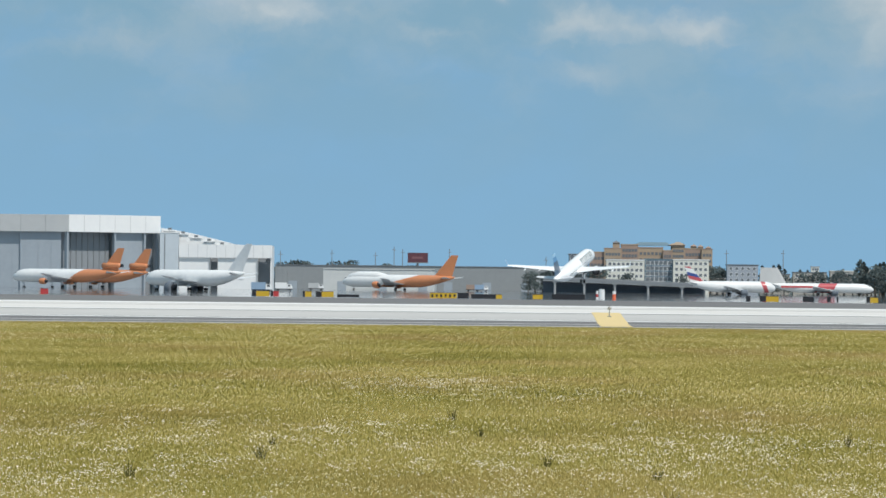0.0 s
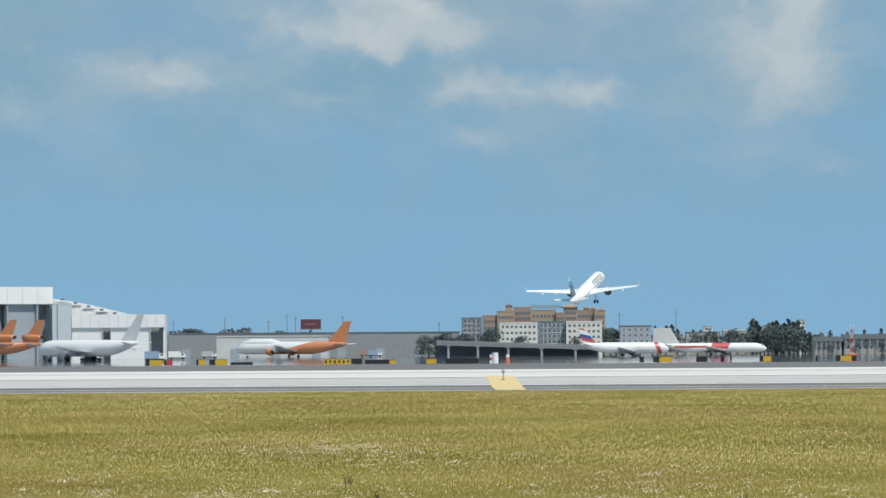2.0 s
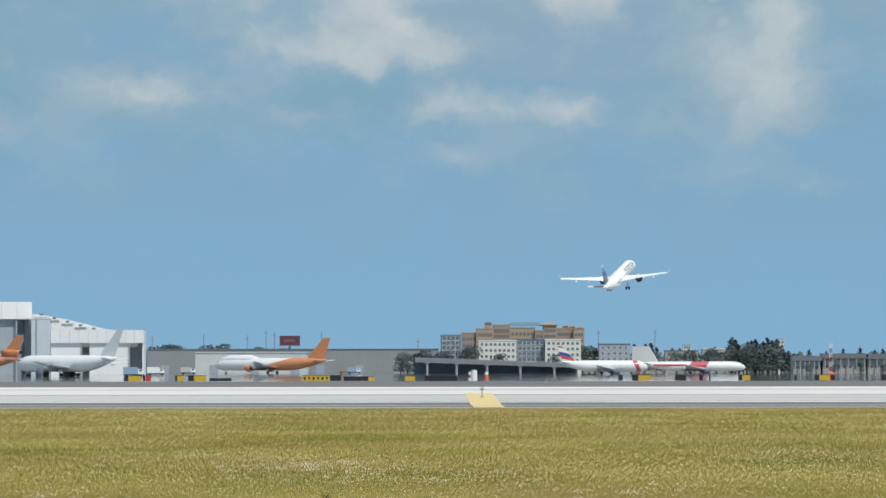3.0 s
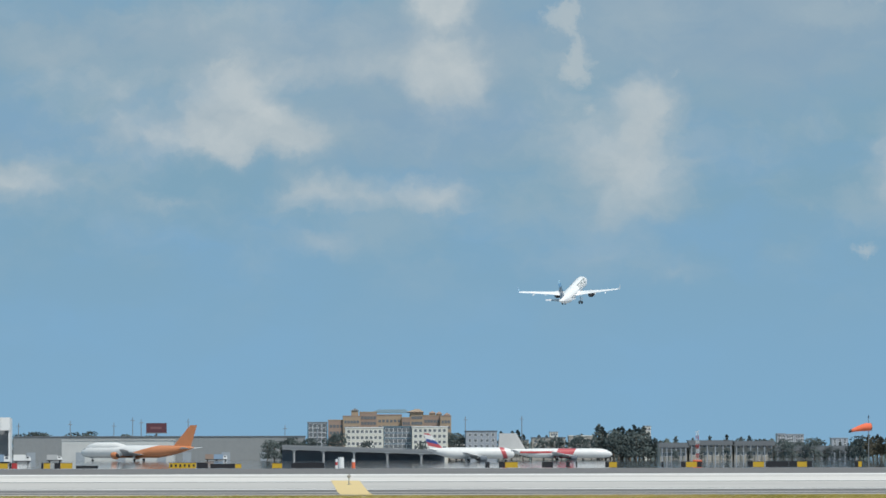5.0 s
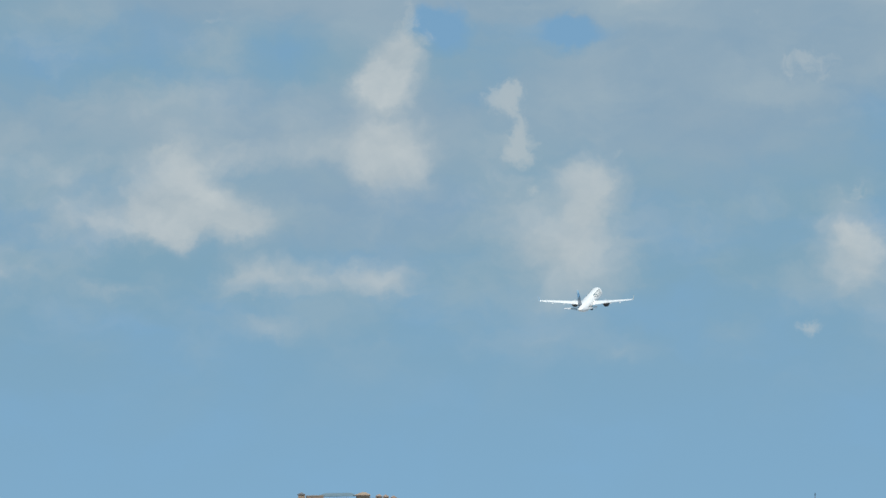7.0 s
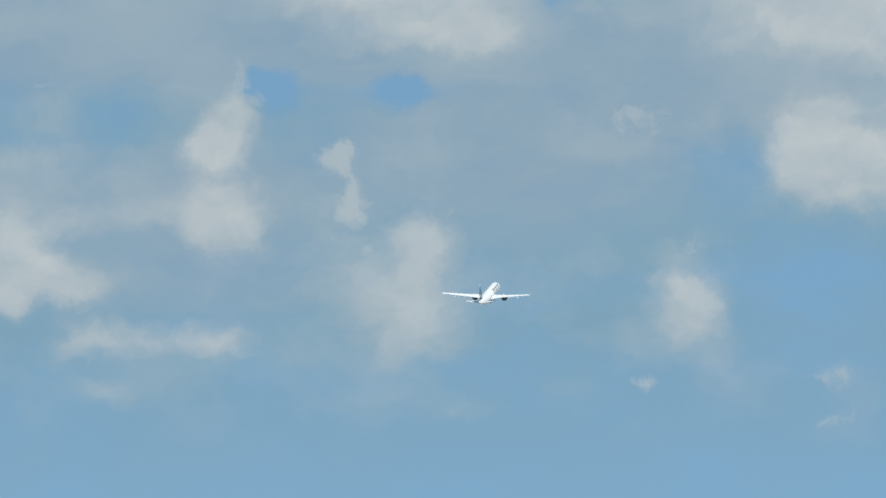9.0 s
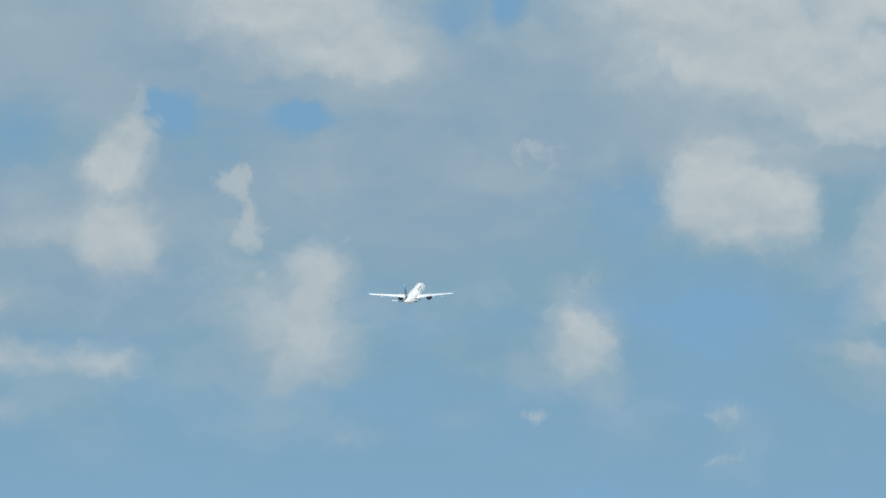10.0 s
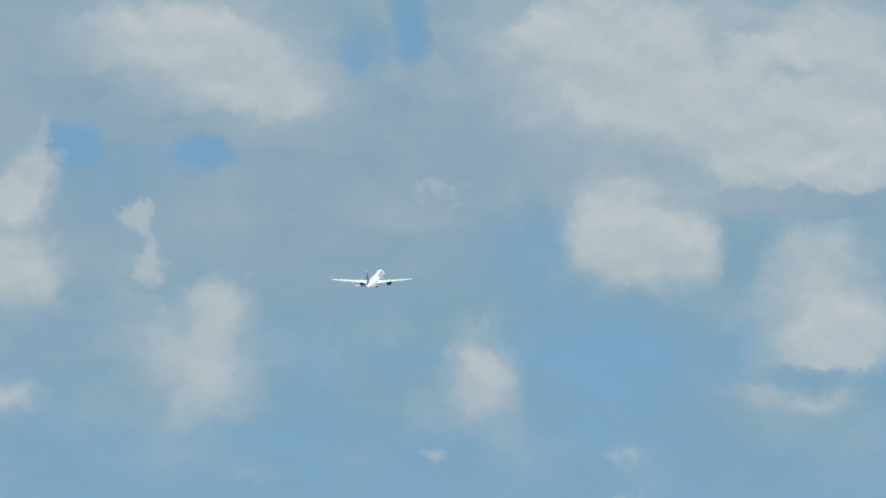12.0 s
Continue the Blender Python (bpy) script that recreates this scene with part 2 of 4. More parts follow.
def bands(name, tones, axis=(1, 0, 0), rough=0.3, soiled=0.16):
    """Livery: colours that change at given places along an axis of the thing. tones: (from, colour), rising."""
    m = bpy.data.materials.new(name)
    m.use_nodes = True
    n, l = m.node_tree.nodes, m.node_tree.links
    p = n["Principled BSDF"]
    p.inputs["Roughness"].default_value = rough
    p.inputs["Coat Weight"].default_value = 0.3
    c = n.new("ShaderNodeTexCoord")
    d = n.new("ShaderNodeVectorMath")
    d.operation = "DOT_PRODUCT"
    l.new(c.outputs["Object"], d.inputs[0])
    d.inputs[1].default_value = axis
    last = (*tones[0][1], 1)
    prev = None
    for start, colour in tones[1:]:
        g = n.new("ShaderNodeMath")
        g.operation = "GREATER_THAN"
        l.new(d.outputs["Value"], g.inputs[0])
        g.inputs[1].default_value = start
        k = n.new("ShaderNodeMix")
        k.data_type = "RGBA"
        l.new(g.outputs[0], k.inputs[0])
        if prev is None:
            k.inputs[6].default_value = last
        else:
            l.new(prev, k.inputs[6])
        k.inputs[7].default_value = (*colour, 1)
        prev = k.outputs[2]
    soil = n.new("ShaderNodeTexNoise")
    soil.inputs["Scale"].default_value, soil.inputs["Detail"].default_value = 0.7, 5
    l.new(c.outputs["Object"], soil.inputs["Vector"])
    dirt = n.new("ShaderNodeMix")
    dirt.data_type, dirt.blend_type = "RGBA", "MULTIPLY"
    dirt.inputs[0].default_value = soiled
    if prev is None:
        dirt.inputs[6].default_value = last
    else:
        l.new(prev, dirt.inputs[6])
    l.new(soil.outputs[0], dirt.inputs[7])
    l.new(dirt.outputs[2], p.inputs["Base Color"])
    return m


# ORANGE is desaturated: haze over the far jets is put into it.
WHITE, ORANGE, RED = (0.80, 0.80, 0.79), (0.64, 0.25, 0.11), (0.52, 0.09, 0.10)
M_white = bands("white aircraft paint", [(0, (0.94, 0.94, 0.93))], soiled=0.06)
M_white_old = material("chalky white paint", (0.76, 0.76, 0.75), 0.5, second=(0.62, 0.63, 0.64), scale=0.15)
M_wing = material("grey wing paint", (0.66, 0.67, 0.68), 0.4, second=(0.55, 0.56, 0.58), scale=0.3)
M_orange = material("orange aircraft paint", ORANGE, 0.4, second=(0.55, 0.20, 0.085), scale=0.3)
M_navy = bands("dark blue tail paint with a pale blue crest", [(0, (0.03, 0.07, 0.13)), (6.4, (0.10, 0.30, 0.55)), (7.9, (0.40, 0.66, 0.88))], (0, 0, 1))
M_tip = material("pale blue wing tip paint", (0.30, 0.46, 0.62), 0.4, scale=1)
M_dark = material("dark engine metal", (0.035, 0.035, 0.04), 0.45, 0.3, scale=2)
M_tyre = material("tyre rubber", (0.025, 0.025, 0.027), 0.8, scale=3)
M_strut = material("grey gear metal", (0.4, 0.4, 0.42), 0.4, 0.6, scale=3)
M_glass = material("dark glass", (0.03, 0.04, 0.05), 0.12, scale=1)
# Pane colour lightened to keep far windows low in contrast.
M_pane = material("lightened grey window glass", (0.15, 0.165, 0.18), 0.2, scale=1)
M_mark = material("dark green-grey lettering paint", (0.10, 0.13, 0.125), 0.5, scale=2)
M_conc = material("pale runway concrete", (0.54, 0.515, 0.485), 0.85, second=(0.42, 0.40, 0.375), scale=0.02, amount=0.9, bump=0.2, fine=14)
M_conc2 = material("bleached shoulder concrete", (0.69, 0.655, 0.61), 0.85, second=(0.61, 0.58, 0.54), scale=0.02, amount=0.9, bump=0.2, fine=14)
M_line = material("white runway paint", (0.80, 0.78, 0.75), 0.7, second=(0.66, 0.66, 0.66), scale=0.2)
M_asph = material("grey weathered asphalt", (0.18, 0.17, 0.165), 0.9, second=(0.13, 0.125, 0.12), scale=0.04, amount=0.9, bump=0.2, fine=20)
M_yellow = material("faded yellow marking paint", (0.72, 0.55, 0.26), 0.8, second=(0.62, 0.46, 0.22), scale=0.4)
# Near-mirror finish, so that its reflections stand in for the heat mirage.
M_apron = material("apron concrete, mirror-smooth for mirage", (0.30, 0.31, 0.32), 0.025, second=(0.26, 0.27, 0.28), scale=0.01, amount=1.0, fine=10)
M_signy = material("yellow sign face", (0.62, 0.40, 0.03), 0.4, second=(0.5, 0.31, 0.03), scale=1)
M_signk = material("black sign face", (0.02, 0.02, 0.025), 0.5, scale=1)
M_signr = material("red sign face", (0.50, 0.05, 0.05), 0.5, scale=1)
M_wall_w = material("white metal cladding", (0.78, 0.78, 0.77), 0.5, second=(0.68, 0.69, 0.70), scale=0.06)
# On the tall hangar's long fascia this grey carries the shade.
M_wall_g = material("grey metal cladding and shaded fascia", (0.46, 0.47, 0.47), 0.5, second=(0.39, 0.40, 0.41), scale=0.05)
M_ware = material("dull grey warehouse cladding", (0.265, 0.28, 0.285), 0.5, second=(0.215, 0.23, 0.24), scale=0.05)
M_ware_w = material("dull white warehouse cladding", (0.56, 0.57, 0.56), 0.5, second=(0.46, 0.48, 0.48), scale=0.05)
M_door_g = material("blue-grey hangar door", (0.33, 0.37, 0.41), 0.5, second=(0.27, 0.31, 0.35), scale=0.08)
M_tower = material("pale blue-grey cladding", (0.52, 0.57, 0.61), 0.5, second=(0.45, 0.50, 0.54), scale=0.06)
# The dimness inside open bays is put into this grey.
M_inner = material("dim hangar inside", (0.24, 0.26, 0.28), 0.7, scale=0.1)
M_roof_d = material("dark grey roofing", (0.15, 0.165, 0.18), 0.8, scale=0.1)
M_roof_b = material("blue-green metal roofing", (0.15, 0.22, 0.26), 0.5, scale=0.1)
M_tan = material("tan stucco", (0.38, 0.29, 0.205), 0.85, second=(0.30, 0.23, 0.17), scale=0.08)
M_tan2 = material("rose-brown stucco", (0.32, 0.235, 0.19), 0.85, second=(0.27, 0.20, 0.16), scale=0.08)
M_stucco = material("cream white stucco", (0.66, 0.65, 0.58), 0.85, second=(0.58, 0.57, 0.52), scale=0.08)
M_beige = material("dull beige wall", (0.38, 0.36, 0.32), 0.85, second=(0.30, 0.29, 0.27), scale=0.08)
# Haze put into the wall colour of far towers, sheds and grey block.
M_haze = material("haze-greyed far wall", (0.33, 0.36, 0.40), 0.8, second=(0.28, 0.31, 0.35), scale=0.05)
M_bglass = material("blue curtain glass", (0.10, 0.16, 0.21), 0.18, second=(0.14, 0.21, 0.26), scale=0.1)
M_steel = material("grey galvanised steel", (0.30, 0.31, 0.32), 0.5, 0.5, scale=1)
M_bridge = material("weathered viaduct concrete", (0.36, 0.37, 0.38), 0.8, second=(0.28, 0.29, 0.30), scale=0.1)
# Shade put into the colour, lightened for haze: viaduct void and engine pods.
M_shade = material("blue-grey shade tone lightened for haze", (0.13, 0.155, 0.185), 0.8, scale=0.1)
M_sock = material("orange windsock cloth", (0.80, 0.17, 0.08), 0.8, second=(0.70, 0.14, 0.07), scale=2)
M_bark = material("grey brown bark", (0.12, 0.10, 0.08), 0.9, scale=1)
# Distance haze is put into this lightened, bluish green.
M_leaf = material("green foliage paled for haze", (0.10, 0.13, 0.13), 0.95, second=(0.13, 0.155, 0.15), scale=0.5, amount=1.0, spec=0.1, thin=0.15)
M_leaf2 = material("dry brown-green foliage", (0.11, 0.10, 0.075), 0.8, second=(0.09, 0.09, 0.07), scale=0.5, amount=1.0, spec=0.1, thin=0.15)
M_weed = material("olive weed leaves", (0.17, 0.14, 0.04), 0.8, second=(0.13, 0.13, 0.04), scale=8, amount=1.0, thin=0.3)
M_seed = material("cream seed heads", (0.78, 0.69, 0.42), 0.9, second=(0.68, 0.58, 0.32), scale=0.4, amount=1.0, thin=0.3)
M_soil = material("field soil and thatch", (0.27, 0.24, 0.085), 0.95, second=(0.36, 0.30, 0.13), scale=0.05, amount=1.0, bump=0.3, fine=30)
M_petal = material("white flower petals", (0.86, 0.79, 0.64), 0.8, second=(0.80, 0.70, 0.62), scale=0.3, amount=1.0, thin=0.25)


# ---- mesh helpers ----
def link(name, bm, mat, parent=None, label=""):
    me = bpy.data.meshes.new(name)
    bmesh.ops.recalc_face_normals(bm, faces=bm.faces)
    bm.to_mesh(me)
    bm.free()
    me.materials.append(mat)
    ob = new(name, me)
    if parent:
        ob.parent = parent
    if label:
        ob["label"] = label
    return ob


def part(name, bm, mat, parent, label=""):
    return link(name, bm, mat, parent, label)


def smooth(ob):
    for p in ob.data.polygons:
        p.use_smooth = True
    return ob


def same(ob, parent, m, name=None):
    """Another piece on the same mesh."""
    o = new(name or ob.name.split(".")[0], ob.data)
    o.parent, o.matrix_basis = parent, m
    return o


def box(bm, x0, x1, y0, y1, z0, z1):
    vs = [bm.verts.new((x, y, z)) for z in (z0, z1) for x, y in ((x0, y0), (x1, y0), (x1, y1), (x0, y1))]
    for f in ((0, 3, 2, 1), (4, 5, 6, 7), (0, 1, 5, 4), (1, 2, 6, 5), (2, 3, 7, 6), (3, 0, 4, 7)):
        bm.faces.new([vs[i] for i in f])
    return bm


def cube(x0, x1, y0, y1, z0, z1):
    return box(bmesh.new(), x0, x1, y0, y1, z0, z1)


def loft(rings, bm=None, cap=True):
    """Joins rings of points, all of one count."""
    bm = bm or bmesh.new()
    vs = [[bm.verts.new(p) for p in r] for r in rings]
    for a, b in zip(vs, vs[1:]):
        for i in range(len(a)):
            j = (i + 1) % len(a)
            bm.faces.new((a[i], a[j], b[j], b[i]))
    if cap:
        bm.faces.new(vs[0][::-1])
        bm.faces.new(vs[-1])
    return bm


def ring(x, y, z, ry, rz, n=20):
    return [(x, y + ry * math.cos(2 * math.pi * i / n), z + rz * math.sin(2 * math.pi * i / n)) for i in range(n)]


def tube(p, q, r0, r1, n=8, bm=None):
    p, q = Vector(p), Vector(q)
    m = (q - p).to_track_quat("Z", "Y").to_matrix()
    rings = []
    for c, r in ((p, r0), (q, r1)):
        rings.append([c + m @ Vector((r * math.cos(2 * math.pi * i / n), r * math.sin(2 * math.pi * i / n), 0)) for i in range(n)])
    return loft(rings, bm)


def slab(outline, y0, y1, bm=None):
    """An outline in x and z, thick from y0 to y1."""
    return loft([[(x, y0, z) for x, z in outline], [(x, y1, z) for x, z in outline]], bm)


def thing(name, m, label, category, group="", kind=""):
    ob = new(name)
    ob.matrix_world = m
    return tagged(ob, label, category, group, kind)


def foil(root, tip, bm=None):
    """A wing panel. root and tip: leading x, y, z, chord, thickness, thickness along z (0) or y (1)."""
    rings = []
    for x, y, z, c, t, up in (root, tip):
        sec = [(0, 0), (-0.12, 0.5), (-0.4, 0.55), (-1, 0.04), (-1, -0.04), (-0.45, -0.4), (-0.12, -0.42)]
        rings.append([(x + a * c, y + (h * t if up else 0), z + (0 if up else h * t)) for a, h in sec])
    return loft(rings, bm)


def airliner(name, m, label, L, R, span, height, body, fin_mat, wing_mat, eng_mat, eng_r, belly, wing_at=0.5, sweep=0.5,
             chord=0.165, fin_h=None, engines=((0.3, 0.06),), tail_engine=False, gear=True, winglet=None, flying=False, hump=False, group="", fin_c=1.0):
    """A jet with its nose along +x. The origin lies on the ground under the wing box (in flight: in the wing box)."""
    a = thing(name, m, label, "aeroplane", group)
    zc = 0.6 if flying else belly + R
    x0 = -L * (1 - wing_at)  # tail end
    st = [(0, 0.10, 0.62), (0.03, 0.26, 0.55), (0.08, 0.45, 0.42), (0.15, 0.68, 0.26), (0.23, 0.88, 0.10), (0.31, 1, 0), (0.60, 1, 0), (0.84, 1, 0), (0.90, 0.97, -0.02), (0.94, 0.84, -0.08), (0.97, 0.64, -0.15), (0.99, 0.38, -0.22), (1.0, 0.1, -0.26)]
    smooth(part("fuselage", loft([ring(x0 + f * L, 0, zc + o * R, R * s, R * s) for f, s, o in st]), body, a))
    if hump:
        hs = [(0.56, 0.1, 0.6), (0.62, 0.6, 0.55), (0.68, 0.75, 0.72), (0.86, 0.75, 0.72), (0.93, 0.62, 0.5), (0.97, 0.2, 0.1)]
        smooth(part("upper_deck", loft([ring(x0 + f * L, 0, zc + o * R, R * s, R * s) for f, s, o in hs]), body, a))
    cw = part("cockpit_window", cube(x0 + L * 0.947, x0 + L * 0.966, -R * 0.5, R * 0.5, zc + R * 0.22, zc + R * 0.47), M_glass, a, "dark cockpit windscreen")
    half, c = span / 2, L * chord
    xw = x0 + L * wing_at + c * 0.75
    zw = zc - R * (0.4 if flying else 0.55)
    dih = 0.115 if flying else 0.085
    for s in (1, -1):
        bm = foil((xw, s * R * 0.5, zw, c * 1.25, c * 0.14, 0), (xw - sweep * half * 0.38, s * half * 0.38, zw + dih * half * 0.38, c * 0.72, c * 0.08, 0))
        foil((xw - sweep * half * 0.38, s * half * 0.38, zw + dih * half * 0.38, c * 0.72, c * 0.08, 0), (xw - sweep * half, s * half, zw + dih * half * 1.15, c * 0.27, c * 0.03, 0), bm)
        w = part("wing", bm, wing_mat, a)
        if winglet:
            wx, wz = xw - sweep * half, zw + dih * half * 1.15
            part("winglet", foil((wx, s * half, wz, c * 0.27, 0.10, 1), (wx - 1.3, s * (half + 0.45), wz + 1.9, c * 0.10, 0.04, 1)), winglet[0 if s > 0 else 1], w, "pale blue upswept wing tip" if s > 0 else "white upswept wing tip")
        for f in (0.28, 0.5, 0.72):
            part("flap_fairing", loft([ring(xw - sweep * half * f - c * 0.5 + d, s * half * f, zw + dih * half * f - 0.25, r, r * 1.3, 8) for d, r in ((1.4, 0.04), (0.3, 0.17), (-0.9, 0.14), (-1.6, 0.03))]), wing_mat, w)
        part("tailplane", foil((x0 + L * 0.125, s * R * 0.2, zc + R * 0.42, L * 0.095, 0.36, 0), (x0 + L * 0.125 - span * 0.105, s * span * 0.15, zc + R * 0.42 + 0.8, L * 0.036, 0.1, 0)), M_wing, a)
        for f, drop in engines:
            ex, ey, ez = xw - sweep * half * f + c * 0.2, s * half * f, zw + dih * half * f - eng_r * 0.95 - 0.35
            e = part("engine", loft([ring(ex + d, ey, ez, r * eng_r, r * eng_r, 18) for d, r in ((0.0, 0.86), (0.15, 0.98), (0.8, 1.05), (2.2, 1.0), (3.1, 0.82))][::-1], None), eng_mat, a, "engine pod")
            smooth(e)
            part("intake", loft([ring(ex + 3.1 - 0.02 + d, ey, ez, r * eng_r, r * eng_r, 18) for d, r in ((0, 0.74), (0.06, 0.70))]), M_dark, e, "dark fan intake")
            part("exhaust_cone", loft([ring(ex + d, ey, ez, r * eng_r, r * eng_r, 14) for d, r in ((0.1, 0.6), (-0.8, 0.45), (-1.5, 0.08))]), M_dark, e, "dark exhaust")
            part("pylon", slab([(ex - 0.6, ez + eng_r * 0.8), (ex + 2.0, ez + eng_r * 0.9), (ex + 0.6, ez + eng_r + 0.4), (ex - 2.0, ez + eng_r + 0.6)], ey - 0.18, ey + 0.18), wing_mat, e)
    top = fin_h or height
    fz = zc + R * 0.6
    part("tail_fin", foil((x0 + L * 0.19, 0, fz, L * 0.165 * fin_c, 0.55, 1), (x0 + L * 0.19 - (top - fz) * 0.93 / fin_c, 0, top, L * 0.062 * fin_c ** 2, 0.2, 1)), fin_mat, a)
    if tail_engine:
        e = smooth(part("tail_engine", loft([ring(x0 + L * f, 0, zc + R * 1.55, R * r, R * r, 16) for f, r in ((-0.005, 0.25), (0.02, 0.36), (0.10, 0.46), (0.16, 0.42))]), fin_mat, a, "engine pod built into the fin"))
        part("intake", loft([ring(x0 + L * f, 0, zc + R * 1.55, R * 0.36, R * 0.36, 16) for f in (0.161, 0.164)]), M_dark, e)
        part("exhaust_ring", loft([ring(x0 + L * f, 0, zc + R * 1.55, R * 0.24, R * 0.24, 16) for f in (-0.02, -0.004)]), M_dark, e)
    gears = []
    if gear:
        gz = (zc - R * 0.7, belly * 0.0 + (0 if not flying else -R * 1.7))
        spots = ((x0 + L * 0.90, 0, 0.35), (x0 + L * wing_at - 1.2, R * 1.45, 0.55), (x0 + L * wing_at - 1.2, -R * 1.45, 0.55))
        for gx, gy, wr in spots:
            hinge = Vector((gx, gy, gz[0] - 0.2))
            low = gz[1] + wr - hinge.z
            g = part("landing_gear", tube((0, 0, 0.2), (0, 0, low), 0.14, 0.11), M_strut, a, "grey landing gear leg")
            g.location = hinge
            for dy in (-0.46, 0.46):
                t = part("wheel", tube((0, dy - 0.2, low), (0, dy + 0.2, low), wr, wr, 16), M_tyre, g, "black tyre")
            part("gear_door", cube(-0.7, 0.7, -0.62 if gy < 0 else 0.56, -0.56 if gy < 0 else 0.62, low * 0.55, 0.1), wing_mat, g)
            gears.append((g, hinge))
    return a, gears, zc, x0


# ---- ground ----
def sheet(name, x0, x1, y0, y1, z, thick, mat, label):
    bm = cube(x0, x1, y0, y1, z - thick, z)
    return tagged(link(name, bm, mat), label, name.split("_")[0], kind="structure")


sheet("ground", -4900, 4900, -4900, 4900, -0.30, 0.5, M_soil, "flat grassy airfield ground reaching the horizon")
sheet("field_ground", -900, 900, -120, 424, 0.0, 0.25, M_soil, "rough grass field beside the runway")
sheet("pavement_shoulder", -900, 900, 424, 507, 0.02, 0.3, M_asph, "dark grey asphalt runway shoulder")
sheet("runway", -900, 900, 507, 650, 0.03, 0.3, M_conc, "pale grey concrete runway")
sheet("runway_far_half", -900, 900, 650, 890, 0.03, 0.3, M_conc2, "bleached pale concrete runway and taxiway")
sheet("grass_strip", -900, 900, 890, 1262, 0.0, 0.25, M_asph, "dark grey asphalt strip behind the runway")
sheet("apron", -900, 900, 1262, 4350, -0.02, 0.25, M_apron, "worn pale concrete apron, mirror-smooth to imitate heat mirage")
for label, y0, y1, mat in (("white painted runway edge line", 643, 657, M_line), ("white painted line at the runway side", 494, 503, M_line), ("white painted far runway line", 838, 876, M_line), ("dark sealed pavement joint", 634, 641, M_asph), ("grey pavement joint", 762, 780, M_conc), ("dark weathered seam", 503.5, 507, M_asph), ("grey worn seam", 812, 822, M_conc)):
    tagged(link("trim_line", cube(-900, 900, y0, y1, 0.033, 0.045), mat), label, "marking", kind="structure")
for y0, y1 in ((430, 434), (455, 459)):
    tagged(link("trim_line", cube(-900, 900, y0, y1, 0.022, 0.034), M_conc), "pale worn strip in the asphalt shoulder", "marking", kind="structure")

# yellow painted pad with the edge light on it
bm = bmesh.new()
o = [(4.5, 431), (6.85, 429), (6.9, 450), (8.0, 560), (9.05, 662), (5.8, 668), (5.2, 560), (4.6, 470)]
loft([[(x, y, 0.04) for x, y in o], [(x, y, 0.052) for x, y in o]], bm)
tagged(link("yellow_marking", bm, M_yellow), "faded yellow painted pad on the runway edge", "marking", kind="structure")


def edge_light(x, y):
    t = thing("runway_light", pose(x, y, 0.05), "short runway edge light on a thin post", "light")
    part("base_plate", tube((0, 0, 0), (0, 0, 0.06), 0.2, 0.2, 12), M_steel, t)
    part("post", tube((0, 0, 0.06), (0, 0, 0.72), 0.05, 0.045, 8), M_steel, t)
    smooth(part("lamp_head", loft([[(r * math.cos(k * math.pi / 6), r * math.sin(k * math.pi / 6), z) for k in range(12)] for z, r in ((0.68, 0.08), (0.74, 0.18), (0.86, 0.2), (0.97, 0.14), (1.02, 0.04))]), M_beige, t, "dull round lamp head"))


edge_light(east(122, 572), 572)


# ---- buildings ----
def windows(parent, x0, x1, y, z0, z1, cols, rows, w, h, mat=M_pane, sill=True, frame_mat=None):
    """Rows of windows on a wall that faces south at y: each a frame with a pane set into it."""
    first = pane0 = None
    for r in range(rows):
        for c in range(cols):
            x = x0 + (c + 0.5) * (x1 - x0) / cols
            z = z0 + (r + 0.5) * (z1 - z0) / rows
            m = pose(x, y, z)
            if first is None:
                bm = bmesh.new()
                box(bm, -w / 2 - 0.12, w / 2 + 0.12, -0.14, 0.1, -h / 2 - 0.16, -h / 2)
                box(bm, -w / 2 - 0.12, w / 2 + 0.12, -0.1, 0.1, h / 2, h / 2 + 0.1)
                box(bm, -w / 2 - 0.12, -w / 2, -0.1, 0.1, -h / 2, h / 2)
                box(bm, w / 2, w / 2 + 0.12, -0.1, 0.1, -h / 2, h / 2)
                first = part("window", bm, frame_mat or M_wall_w, parent)
                first.matrix_basis = m
                pane0 = part("pane", cube(-w / 2, w / 2, -0.03, 0.06, -h / 2, h / 2), mat, first, "dark window glass")
            else:
                f = same(first, parent, m, "window")
                same(pane0, f, Matrix.Identity(4), "pane")["label"] = "dark window glass"


def block(name, b0, b1, d, e, depth, mat, roof, label, category="building", cols=0, rows=0, low=0, group="", w=1.5, h=1.5):
    """A plain storeyed building with parapet, roof and windows."""
    x0, x1, top = east(b0, d), east(b1, d), rise(e, d)
    t = thing(name, pose((x0 + x1) / 2, d, 0), label, category, group)
    hw = (x1 - x0) / 2
    part("wall", cube(-hw, hw, 0, depth, -0.3, top - 0.5), mat, t)
    part("roof", cube(-hw - 0.3, hw + 0.3, -0.3, depth + 0.3, top - 0.5, top), roof, t)
    if cols:
        windows(t, -hw + 0.6, hw - 0.6, 0, low, top - 0.8, cols, rows, w, h)
    return t, hw, top


